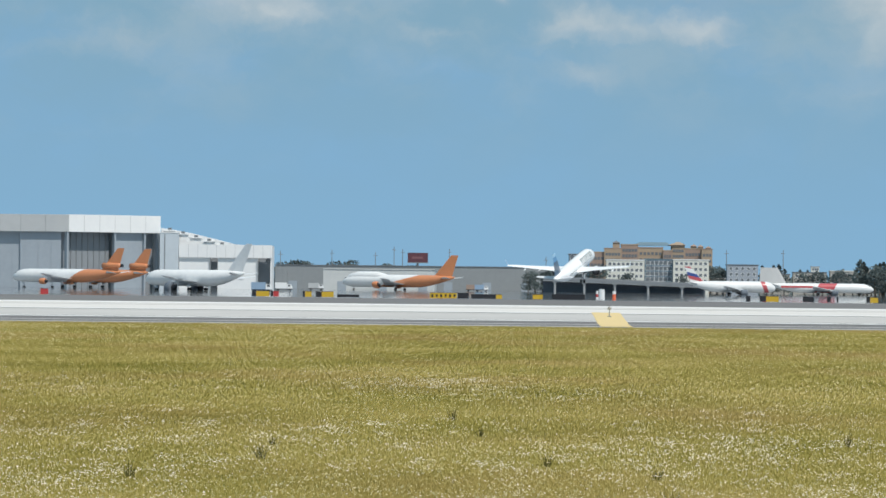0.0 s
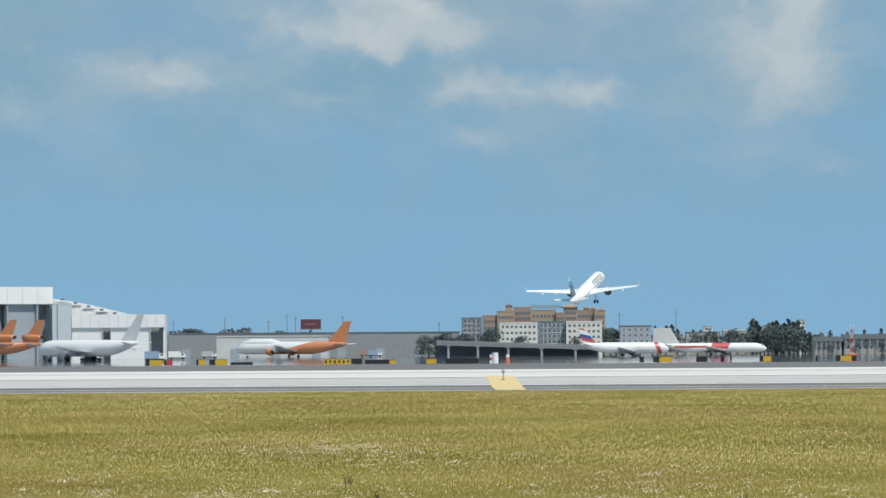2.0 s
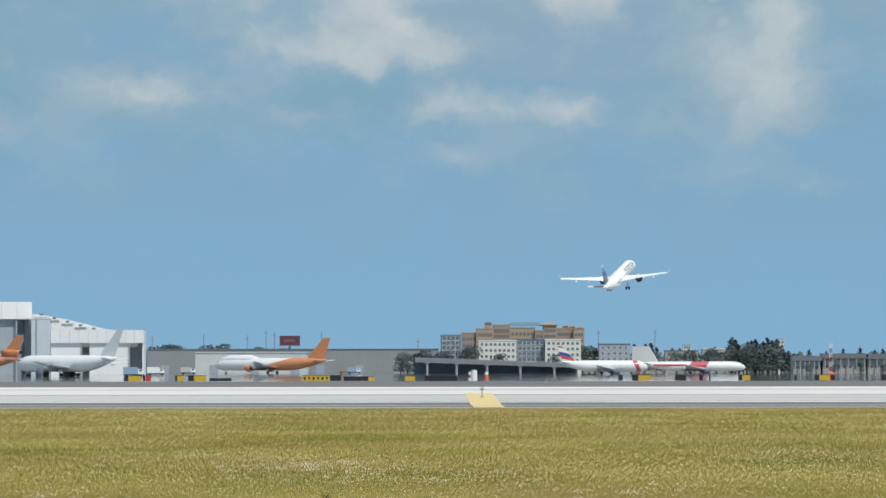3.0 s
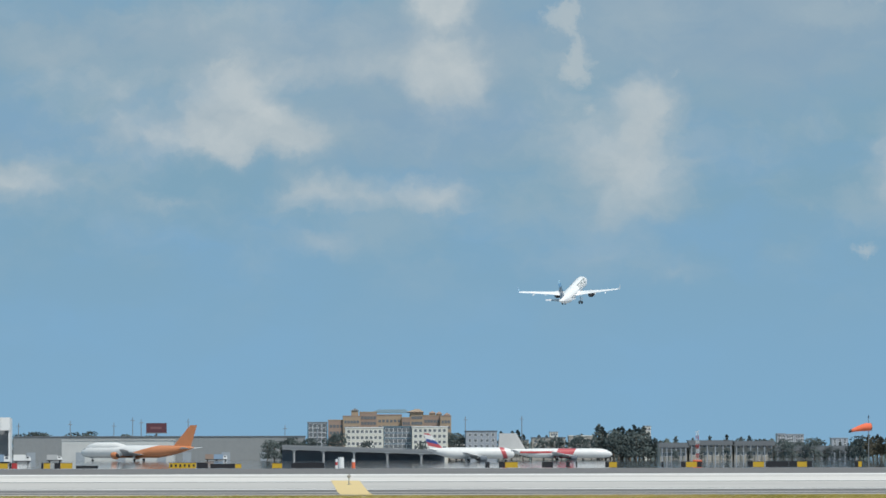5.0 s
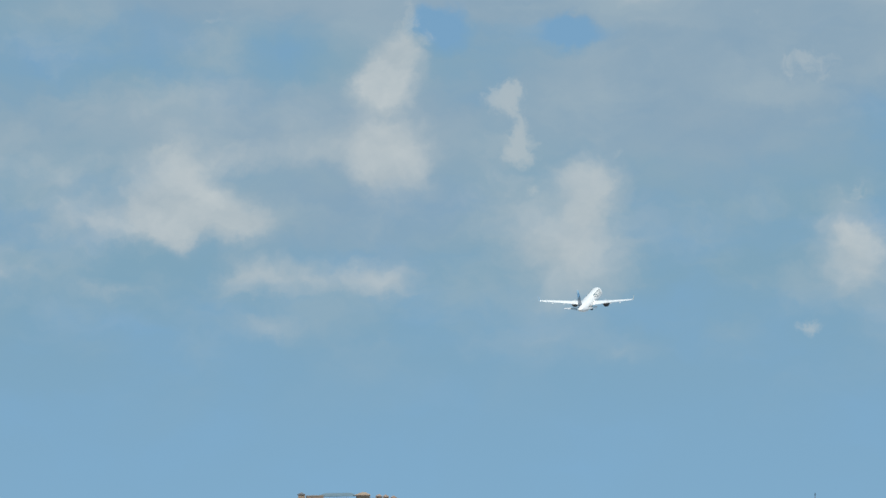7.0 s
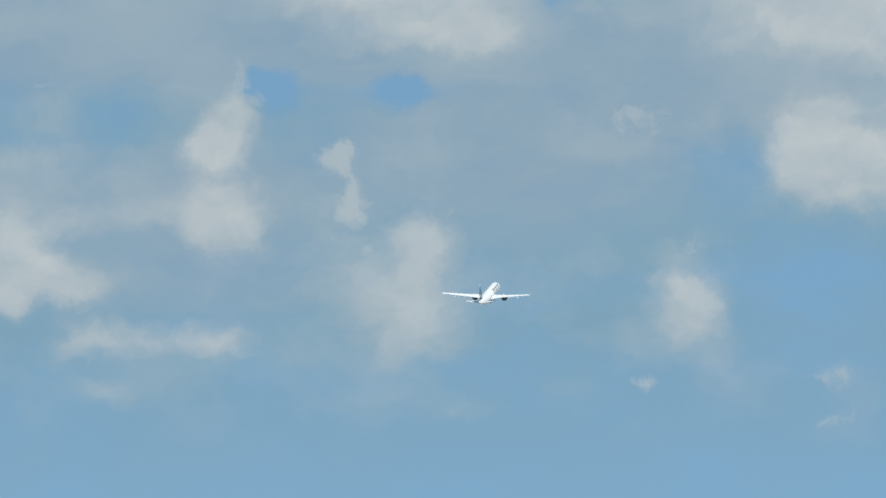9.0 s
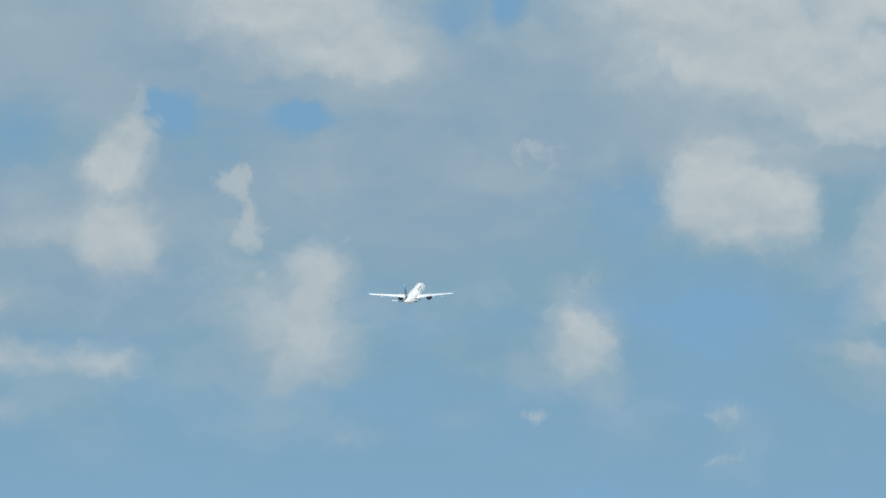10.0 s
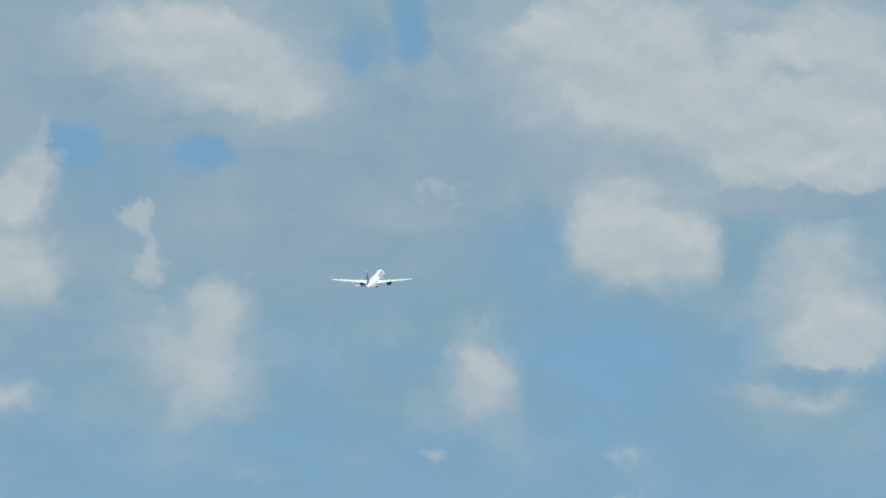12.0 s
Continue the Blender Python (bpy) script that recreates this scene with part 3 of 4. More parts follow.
def frame_hangar():
    """Large hangar, white with its shaded face coloured grey, its corner towards the field."""
    d = 2850
    cx, z = east(-835, d), rise(117, d)
    t = thing("hangar", pose(cx, d, 0), "tall aircraft hangar, sunlit face white and shaded face greyed, with half-open doors", "hangar")
    # long face to the west, its shade put into a grey fascia
    part("fascia", cube(-160, -0.02, 0, 3, z - 8.2, z), M_wall_g, t, "fascia band, greyed for its shaded face")
    part("roof", loft([[(-160, 0.5, z - 0.1), (0, 0.5, z - 0.1), (30, 28, z - 0.1), (30, 110, z - 0.1), (-160, 110, z - 0.1)], [(-160, 0.5, z + 0.2), (0, 0.5, z + 0.2), (30, 28, z + 0.2), (30, 110, z + 0.2), (-160, 110, z + 0.2)]]), M_wall_g, t)
    for i, (a, b, y) in enumerate(((-160, -24.2, 3.4), (-24, -4, 2.2))):
        part("door_panel", cube(a, b, y, y + 0.8, -0.3, z - 8.2), M_door_g, t, "blue-grey sliding door leaf")
    for k in range(24):
        part("rib", cube(-156 + k * 6.4, -155.8 + k * 6.4, 2.05 if k > 20 else 3.25, 2.2 if k > 20 else 3.4, -0.3, z - 8.2), M_door_g, t)
    for k in range(13):
        part("fascia_seam", cube(-158 + k * 12.2, -157.8 + k * 12.2, -0.06, 0, z - 8.1, z - 0.1), M_steel, t)
    # sunlit face to the south-east, its light put into a white fascia
    turn = math.degrees(math.atan2(30, 38))
    face = 54.4
    place = pose(0, 0, 0, 0, 0, turn)
    f = part("fascia", cube(0, face, 0, 3, z - 8.2, z + 0.3), M_wall_w, t, "white fascia band, the lighter colour for the sunlit face")
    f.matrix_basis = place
    # M_inner panels stand for the shade in the open bays
    for a, b, y, mat, lab in ((-0.5, 27.6, 6, M_inner, "grey panel standing for the dim open bay"), (28, 45.4, 2.6, M_door_g, "pale sliding door leaf"), (45.6, 53, 5, M_inner, "grey panel standing for the dim open bay")):
        p = part("door_panel" if mat is not M_inner else "bay_wall", cube(a, b, y, y + 0.8, -0.3, z - 8.2), mat, t, lab)
        p.matrix_basis = place
    for a in (-0.6, 27.4, 45.2, 53.1):
        p = part("door_post", cube(a, a + 0.9, 0.6, 3, -0.3, z - 8.2), M_door_g, t)
        p.matrix_basis = place
    for k in range(8):
        p = part("rib", cube(1.5 + k * 3.4, 1.8 + k * 3.4, 5.6, 6, -0.3, z - 8.2), M_steel, t)
        p.matrix_basis = place
    for k in range(5):
        p = part("fascia_seam", cube(9 + k * 9.1, 9.15 + k * 9.1, -0.06, 0, z - 8.1, z + 0.2), M_wall_g, t)
        p.matrix_basis = place
    p = part("end_wall", cube(face - 1.0, face, 0.2, 60, -0.3, z - 0.2), M_wall_g, t)
    p.matrix_basis = place


def white_hangar():
    d = 2880
    x0, x1, z = east(-640, d), east(-476, d), rise(67, d)
    t = thing("maintenance_hangar", pose(x0, d, 0), "white hangar with curved roof and dark openings", "hangar")
    w = x1 - x0
    part("fascia", cube(0, w, -1.2, 1, z - 6.4, z), M_wall_w, t, "white fascia band")
    cuts = (0, 15.4, 19.1, 39.0, 45.2, w)
    for i, (a, b) in enumerate(zip(cuts, cuts[1:])):
        if i in (1, 3):
            # panel in the dimmed colour stands for the shaded inside
            part("opening", cube(a, b, 5.5, 6, -0.3, z - 6.4), M_inner, t, "grey panel standing for the dark doorway")
            part("jamb", cube(a - 0.3, a, -0.9, 6, -0.3, z - 6.4), M_wall_g, t)
        elif i != 5:
            part("wall", cube(a, b, 0, 0.6, -0.3, z - 6.4), M_wall_w, t)
    part("side_wall", cube(w - 0.6, w, 1, 24, -0.3, z - 0.3), M_wall_w, t)
    prof = [(-9.5, 0), (-9.5, 29.8), (-4, 29.0), (6, 27.2), (16, 24.8), (26, 22.3), (32, z - 0.1), (w - 0.7, z - 0.2), (w - 0.7, 0)]
    part("curved_roof", slab(prof, 6.1, 26), M_wall_w, t, "white curved roof")
    for k in range(5):
        x = -6 + k * 6.5
        part("roof_vent", cube(x, x + 1.8, 6.0, 7.2, 29.0 - k * 1.75, 29.9 - k * 1.75), M_roof_d, t, "dark roof vent")
    for k in range(9):
        part("fascia_seam", cube(4.6 + k * 4.6, 4.75 + k * 4.6, -1.26, -1.2, z - 6.3, z - 0.1), M_wall_g, t)
    for k in range(6):
        x = -8 + k * 6.6
        part("roof_step", cube(x, x + 5.6, 5.4, 6.1, 28.3 - k * 1.72, 28.75 - k * 1.72), M_white_old, t, "white roof step")
    s = thing("stair_tower", pose(east(-674, d), d, 0), "pale grey square tower between two hangars", "building")
    tw = east(-641, d) - east(-674, d)
    part("wall", cube(0, tw, -2, 5, -0.3, rise(87, d)), M_tower, s)
    part("corner_strip", cube(2.2, 2.7, -2.15, -2.0, 0, rise(85, d)), M_steel, s)
    part("roof", cube(-0.2, tw + 0.1, -2.2, 5.2, rise(87, d), rise(88.5, d)), M_wall_w, s)


def warehouse(b0, b1, d, e, mat, label, rib=3.0, roof=None):
    x0, x1, z = east(b0, d), east(b1, d), rise(e, d)
    t = thing("warehouse", pose(x0, d, 0), label, "warehouse")
    w = x1 - x0
    part("wall", cube(0, w, 0, 60, -0.3, z - 0.5), mat, t)
    part("roof", cube(-0.4, w + 0.4, -0.4, 60.4, z - 0.5, z), roof or M_roof_d, t, "dark roof edge")
    n = int(w / rib)
    r0 = part("rib", cube(-0.12, 0.12, -0.14, 0, 0, z - 0.5), mat, t)
    r0.location.x = rib / 2
    for k in range(1, min(n, 90)):
        same(r0, t, pose(rib / 2 + k * rib, 0, 0))
    k = 0
    while k * 23 + 14 < w:
        part("dock_door", cube(k * 23 + 8, k * 23 + 13, -0.2, 0, 0, 4.6), M_door_g, t, "grey dock door")
        k += 1
    return t


def hotel():
    d = 3400
    t = thing("hotel", pose(east(112, d), d, 0), "large tan hotel with rose-brown tiled roofs and a cupola", "hotel")
    u = d * STEP

    def wing_block(b0, b1, e, y, mat, rows, cols):
        x0, x1, z = (b0 - 112) * u, (b1 - 112) * u, rise(e, d)
        p = part("wall", cube(x0, x1, y, y + 22, -0.3, z - 0.6), mat, t)
        part("cornice", cube(x0 - 0.15, x1 + 0.15, y - 0.15, y + 22.1, z - 0.6, z), M_tan if mat is M_tan2 else M_tan2, t, "thin stucco cornice")
        windows(t, x0 + 0.5, x1 - 0.5, y, 10, z - 2, cols, rows, 1.5, 1.6, frame_mat=mat)

    wing_block(86, 113, 62, 2, M_tan2, 3, 4)
    wing_block(112, 142, 69, 0, M_tan, 4, 5)
    wing_block(142, 172, 76, 4, M_tan2, 5, 5)
    wing_block(172, 216, 71, 6, M_tan, 4, 6)
    wing_block(216, 231, 66, 0, M_tan2, 4, 3)
    wing_block(231, 254, 76, 2, M_tan, 5, 4)
    wing_block(254, 284, 70, 3, M_tan2, 4, 5)
    wing_block(284, 303, 69, -1, M_tan, 4, 3)
    for b0, b1, e0, e1, y in ((160, 232, 74, 80, 7), (225, 256, 75, 80.5, 1)):
        x0, x1, z0, z1 = (b0 - 112) * u, (b1 - 112) * u, rise(e0, d), rise(e1, d)
        part("hip_roof", loft([[(x0, y, z0), (x1, y, z0), (x1, y + 20, z0), (x0, y + 20, z0)], [(x0 + 5, y + 8, z1), (x1 - 3, y + 8, z1), (x1 - 3, y + 12, z1), (x0 + 5, y + 12, z1)]]), M_roof_b if b0 == 160 else M_tan, t, "blue-green hipped roof" if b0 == 160 else "tan gable")
    for b, e0, e1, r in ((133, 69, 82, 2.0), (270, 70, 77, 1.7), (282, 70, 76, 1.6), (296, 69, 74, 1.6)):
        x = (b - 112) * u
        zt, zm, zb = rise(e1, d), rise(e1 - 4, d), rise(e0, d)
        c = part("cupola", cube(x - r, x + r, 3, 3 + 2 * r, zb - 0.5, zm), M_tan, t)
        part("cupola_roof", loft([[(x - r - 0.5, 2.5, zm), (x + r + 0.5, 2.5, zm), (x + r + 0.5, 3.5 + 2 * r, zm), (x - r - 0.5, 3.5 + 2 * r, zm)], [(x - 0.1, 3 + r - 0.1, zt), (x + 0.1, 3 + r - 0.1, zt), (x + 0.1, 3 + r + 0.1, zt), (x - 0.1, 3 + r + 0.1, zt)]]), M_roof_d if b == 133 else M_tan2, c, "pointed roof")


def viaduct():
    d = 3000
    x0, x1 = east(4, d), east(292, d)
    t = thing("viaduct", pose(x0, d, 0), "long low concrete viaduct on columns over a dark void", "viaduct")
    w = x1 - x0
    z0, z1 = rise(15, d), rise(5, d)
    part("deck", loft([[(0, 0, z0 - 1.6), (0, 12, z0 - 1.6), (0, 12, z0), (0, 0, z0)], [(w, 0, z1 - 1.6), (w, 12, z1 - 1.6), (w, 12, z1), (w, 0, z1)]]), M_bridge, t, "weathered concrete deck")
    part("parapet", loft([[(0, -0.3, z0 - 0.7), (0, -0.03, z0 - 0.7), (0, -0.03, z0 + 0.8), (0, -0.3, z0 + 0.8)], [(w, -0.3, z1 - 0.7), (w, -0.03, z1 - 0.7), (w, -0.03, z1 + 0.8), (w, -0.3, z1 + 0.8)]]), M_steel, t, "grey parapet rail")
    # wall added to stand for the shaded void beneath the deck
    part("shade_wall", loft([[(0, 9, -0.3), (0, 10, -0.3), (0, 10, z0 - 1.62), (0, 9, z0 - 1.62)], [(w, 9, -0.3), (w, 10, -0.3), (w, 10, z1 - 1.62), (w, 9, z1 - 1.62)]]), M_shade, t, "dark wall standing in for the shade under the deck")
    for b in (25, 77, 131, 190, 250):
        x = east(b, d) - x0
        top = z0 + (z1 - z0) * x / w - 1.6
        part("column", tube((x, 1.2, -0.3), (x, 1.2, top - 0.8), 0.6, 0.6, 10), M_bridge, t)
        part("column_cap", loft([[(x - 0.7, 0.4, top - 0.9), (x + 0.7, 0.4, top - 0.9), (x + 0.7, 2, top - 0.9), (x - 0.7, 2, top - 0.9)], [(x - 1.6, 0.3, top), (x + 1.6, 0.3, top), (x + 1.6, 3, top), (x - 1.6, 3, top)]]), M_bridge, t)


frame_hangar()
white_hangar()
warehouse(-470, 45, 3450, 33.5, M_ware, "long grey ribbed metal warehouse with dark roof edge")
warehouse(-385, -188, 3300, 27.5, M_ware_w, "long white metal warehouse behind the apron", 2.5, M_ware_w)
viaduct()
hotel()
block("office_building", 116, 183, 3220, 48.5, 16, M_stucco, M_wall_w, "cream white office building with rows of dark windows", cols=8, rows=4, low=4, group="office buildings")
block("office_building", 234, 297, 3220, 50, 16, M_stucco, M_wall_w, "cream white office building with rows of dark windows", cols=7, rows=5, low=2, group="office buildings")
block("glass_building", 183.5, 233.5, 3226, 50.5, 14, M_bglass, M_roof_b, "blue glass-fronted office block", cols=6, rows=5, low=3, w=2.2, h=2.0)
block("glass_tower", 49, 84, 3450, 58, 20, M_bglass, M_steel, "blue-grey glass tower with pale frame", cols=4, rows=6, low=5, w=2.0, h=2.4)
block("grey_block", 329, 384, 3300, 42, 18, M_haze, M_roof_d, "plain grey block building with dark roof", cols=5, rows=3, low=6)
block("low_shop", 300, 330, 3350, 28, 14, M_beige, M_roof_d, "low beige building between trees", cols=4, rows=2, low=4)
for b0, b1, e in ((388, 440, 26), (446, 505, 30), (511, 560, 33), (566, 594, 35)):
    block("low_house", b0, b1, 3500, e, 14, M_beige, M_stucco if b0 > 500 else M_roof_d, "low beige apartment house behind trees", "house", cols=6, rows=2, low=5, group="low houses behind the field")
for b0, b1, e in ((672, 720, 20), (724, 800, 24), (803, 872, 23), (876, 960, 14), (966, 1020, 14), (1120, 1200, 20)):
    t, hw, top = block("terminal_shed", b0, b1, 3050, e, 20, M_beige if b0 < 900 else M_haze, M_roof_d, "pale shed with dark flat roof and column front", "shed", cols=7, rows=2, low=1, group="sheds behind the field", w=1.8, h=1.8)
    part("roof_edge", cube(-hw - 0.8, hw + 0.8, -2.5, -0.32, top - 2.6, top - 0.2), M_roof_d, t, "deep dark eaves")
    for k in range(6):
        part("column", tube((-hw + 1 + k * (2 * hw - 2) / 5, -2, -0.3), (-hw + 1 + k * (2 * hw - 2) / 5, -2, top - 2.6), 0.3, 0.3, 8), M_haze, t)
for b0, b1, e, g in ((879, 894, 36, 0), (894.5, 909, 35, 0), (909.5, 926, 35, 0), (975, 1004, 28, 0), (645, 650, 50, 1), (651, 656, 50, 1), (1074, 1100, 28, 0), (478, 492, 40, 1), (1142, 1166, 46, 2)):
    block("far_tower", b0, b1, 4350, e, 14, (M_haze, M_stucco, M_tan2)[g], M_haze, ("grey far apartment tower", "pale far apartment tower", "pinkish far apartment tower")[g], "tower", cols=3, rows=5, low=5, group="far towers", w=1.6, h=1.8)


def pole(b, d, e, label="thin dark utility pole with a crossarm", lamp=False):
    t = thing("utility_pole", pose(east(b, d), d, 0), label, "pole", "utility poles")
    z = rise(e, d)
    part("mast", tube((0, 0, -0.3), (0, 0, z), 0.34, 0.2, 8), M_steel, t)
    part("crossarm", cube(-1.3, 1.3, -0.1, 0.1, z - 2.2, z - 1.9), M_steel, t)


for b, e in ((-461, 57), (-370, 60), (-293, 57), (-260, 67), (-245, 63), (-162, 64), (9, 52), (328, 67), (428, 68)):
    pole(b, 3600, e)


def billboard():
    d = 3600
    t = thing("billboard", pose(east(-218, d), d, 0), "dark red roadside billboard on a steel post", "billboard")
    w = 18 * d * STEP
    z0, z1 = rise(39.5, d), rise(56.5, d)
    part("post", tube((0, 0.6, -0.3), (0, 0.6, z0), 0.6, 0.6, 10), M_steel, t)
    p = part("panel", cube(-w, w, -0.4, 0.4, z0, z1), material("dark red billboard print", (0.13, 0.04, 0.05), 0.6, second=(0.08, 0.035, 0.05), scale=0.2, amount=1.0), t)
    part("frame", cube(-w - 0.3, w + 0.3, -0.55, 0.55, z0 - 0.5, z0), M_steel, t)
    part("print_bar", cube(-w * 0.6, w * 0.5, -0.46, -0.41, z0 + 2.2, z0 + 3.6), material("dull pink print", (0.20, 0.09, 0.10), 0.6), p)


billboard()


# ---- signs beside the far taxiway ----
def sign(b0, b1, tones, d=1215, h=1.35, marks=0, label="yellow and black taxiway sign on short legs"):
    """tones: shares of the width with k, y, r or w."""
    t = thing("taxiway_sign", pose(east(b0, d), d, 0), label, "sign", "taxiway signs")
    w = east(b1, d) - east(b0, d)
    x = 0
    total = sum(s for s, _ in tones)
    mats = {"k": M_signk, "y": M_signy, "r": M_signr, "w": M_wall_w}
    for s, c in tones:
        p = part("panel", cube(x + 0.02, x + w * s / total - 0.02, -0.12, 0.12, 0.22, h), mats[c], t)
        if c == "y" and marks:
            n = marks
            pw = w * s / total
            for k in range(n):
                a = x + pw * (k + 0.55) / (n + 0.1)
                part("lettering_bar", cube(a - pw * 0.22 / n, a + pw * 0.22 / n, -0.14, -0.122, 0.45 + 0.12 * (k % 2), h - 0.3), M_signk, p)
        x += w * s / total
    part("frame", cube(-0.05, w + 0.05, -0.15, 0.15, h, h + 0.06), M_signk, t)
    n = max(2, int(w / 1.5) + 1)
    for k in range(n):
        part("leg", cube(0.1 + (w - 0.2) * k / (n - 1) - 0.05, 0.1 + (w - 0.2) * k / (n - 1) + 0.05, -0.05, 0.05, 0, 0.22), M_steel, t)


K = "black taxiway sign seen from its back"
sign(-511, -480, [(1, "k"), (3, "y")])
sign(-478, -463, [(1, "k"), (2, "r")], label="dark and faded red hold sign")
sign(-421, -405, [(1, "k"), (3, "y")])
sign(-398, -366, [(1, "k"), (2, "y")])
sign(-360, -321, [(1, "k")], h=0.75, label=K)
sign(-196, -148, [(1, "y")], marks=6, label="yellow taxiway sign with dark lettering bars")
sign(-147, -127, [(1, "k")], label=K)
sign(-123, -68, [(4, "k"), (1, "y")], h=1.1)
sign(-14, 4, [(1, "y")], h=1.2)
sign(20, 79, [(1, "k")], label=K, h=1.25)
sign(363, 371, [(1, "k")], label=K)
sign(387, 421, [(1, "k"), (2, "y")])
sign(463, 483, [(1, "k")], label=K)
sign(506, 513, [(1, "k")], label=K)
sign(523, 526, [(1, "k")], label=K)
sign(575, 596, [(1, "k"), (2, "y")])
sign(674, 678, [(1, "k")], label=K)
sign(709, 746, [(1, "k"), (2.2, "y"), (1, "k")])
sign(827, 856, [(1, "k"), (2.2, "y")])
sign(859, 899, [(1, "k")], label=K)
sign(900, 940, [(1.6, "k"), (2, "y"), (1, "k")])
sign(1015, 1028, [(1, "k"), (1, "y")])
sign(-884, -870, [(1, "r")], label="small red sign by the apron")


def striped_drum(b, d, tones, h, r):
    t = thing("hazard_drum", pose(east(b, d), d, 0), "red and white hazard marker drum", "marker", "hazard drums")
    n = len(tones)
    for k, c in enumerate(tones):
        part("band", tube((0, 0, h * k / n), (0, 0, h * (k + 1) / n), r * (1 - 0.1 * k / n), r * (1 - 0.1 * (k + 1) / n), 12), {"r": M_signr, "w": M_wall_w, "o": M_sock}[c], t)
    part("cap", tube((0, 0, h), (0, 0, h + 0.12), r * 0.7, r * 0.2, 12), M_steel, t)


striped_drum(100, 1300, "wrw", 2.0, 0.3)
striped_drum(108, 1305, "www", 2.4, 0.72)
striped_drum(130, 1300, "oow", 2.0, 0.42)


def mast(b, d, e):
    t = thing("antenna_mast", pose(east(b, d), d, 0), "slim red and white lattice antenna mast", "mast")
    z = rise(e, d)
    n = 8
    for k in range(n):
        bm = bmesh.new()
        a, c = z * k / n, z * (k + 1) / n
        for x, y in ((-0.3, -0.2), (0.3, -0.2), (0, 0.3)):
            tube((x, y, a), (x, y, c), 0.05, 0.05, 5, bm)
        for i in range(3):
            za, zb = a + (c - a) * i / 3, a + (c - a) * (i + 1) / 3
            tube((-0.3, -0.2, za), (0.3, -0.2, zb), 0.03, 0.03, 4, bm)
            tube((0.3, -0.2, za), (0, 0.3, zb), 0.03, 0.03, 4, bm)
        part("lattice_section", bm, M_signr if k % 2 == 0 else M_wall_w, t)
    part("base_hut", cube(-1.0, 1.0, -0.7, 0.7, 0, 1.6), M_sock, t, "orange base hut")


mast(738, 1330, 41)


def windsock():
    d = 1400
    t = thing("windsock", pose(east(1040, d), d, 0), "orange windsock on a dark pole", "windsock")
    z = rise(63, d)
    part("pole", tube((0, 0, -0.1), (0, 0, z), 0.11, 0.08, 8), M_steel, t)
    part("top_lamp", tube((0, 0, z), (0, 0, z + 0.7), 0.14, 0.08, 8), M_signk, t)
    sock = new("sock_swivel")
    sock.parent = t
    sock.location = (0, 0, rise(47, d))
    bm = loft([[(x, r * math.cos(a * math.pi / 7), zz + r * math.sin(a * math.pi / 7)) for a in range(14)] for x, zz, r in ((0.5, 0.0, 0.92), (-0.5, -0.02, 0.98), (-1.6, -0.16, 0.86), (-2.8, -0.42, 0.66), (-3.9, -0.72, 0.48), (-4.7, -0.95, 0.38))])
    s = smooth(part("sock", bm, M_sock, sock, "orange cloth sock"))
    part("sock_mouth", loft([[(x, r * math.cos(a * math.pi / 7), zz + r * math.sin(a * math.pi / 7)) for a in range(14)] for x, zz, r in ((-4.68, -0.945, 0.41), (-5.15, -1.07, 0.36))]), M_signk, s, "dark open end of the sock")
    part("hoop", loft([[(x, r * math.cos(a * math.pi / 7), r * math.sin(a * math.pi / 7)) for a in range(14)] for x, r in ((0.49, 0.97), (0.6, 0.97))]), M_steel, sock)
    return sock


sock = windsock()


def lamp_post(b, d, e):
    t = thing("lamp_post", pose(east(b, d), d, 0), "tall apron lamp post with a flat double head", "lamp post")
    z = rise(e, d)
    part("mast", tube((0, 0, -0.3), (0, 0, z), 0.28, 0.17, 10), M_signk, t)
    part("crossarm", cube(-1.3, 1.3, -0.15, 0.15, z - 0.25, z), M_signk, t)
    for x in (-0.78, 0.78):
        part("lamp_head", loft([[(x - 0.74, -0.5, z), (x + 0.74, -0.5, z), (x + 0.74, 0.5, z), (x - 0.74, 0.5, z)], [(x - 0.55, -0.4, z + 0.55), (x + 0.55, -0.4, z + 0.55), (x + 0.55, 0.4, z + 0.55), (x - 0.55, 0.4, z + 0.55)]]), M_signk, t, "dark flat lamp head")


lamp_post(1265, 1600, 141)


def service_truck(b, d, tone, label):
    t = thing("service_truck", pose(east(b, d), d, 0), label, "truck", "service trucks on the apron")
    part("chassis", cube(-3.4, 3.6, -1.0, 1.0, 0.55, 0.85), M_signk, t)
    part("box_body", cube(-3.4, 1.4, -1.2, 1.2, 0.86, 3.3), tone, t)
    cab = part("cab", loft([[(1.5, -1.1, 0.86), (3.6, -1.1, 0.86), (3.6, 1.1, 0.86), (1.5, 1.1, 0.86)], [(1.5, -1.1, 1.7), (3.5, -1.1, 1.7), (3.5, 1.1, 1.7), (1.5, 1.1, 1.7)], [(1.5, -1.0, 2.6), (2.9, -1.0, 2.6), (2.9, 1.0, 2.6), (1.5, 1.0, 2.6)]]), M_wall_w, t)
    part("side_window", cube(1.9, 2.8, -1.09, -1.04, 1.75, 2.4), M_glass, cab)
    for x in (-2.3, 2.5):
        for y in (-1.0, 0.7):
            part("wheel", tube((x, y, 0.5), (x, y + 0.3, 0.5), 0.5, 0.5, 14), M_tyre, t)


M_blue = material("pale blue truck paint", (0.26, 0.36, 0.48), 0.4, scale=0.5)
service_truck(-494, 1950, M_blue, "box truck with a blue body and white cab")
service_truck(-455, 2350, M_wall_w, "plain white box truck on the apron")
service_truck(-398, 2700, M_wall_g, "plain grey box truck on the apron")
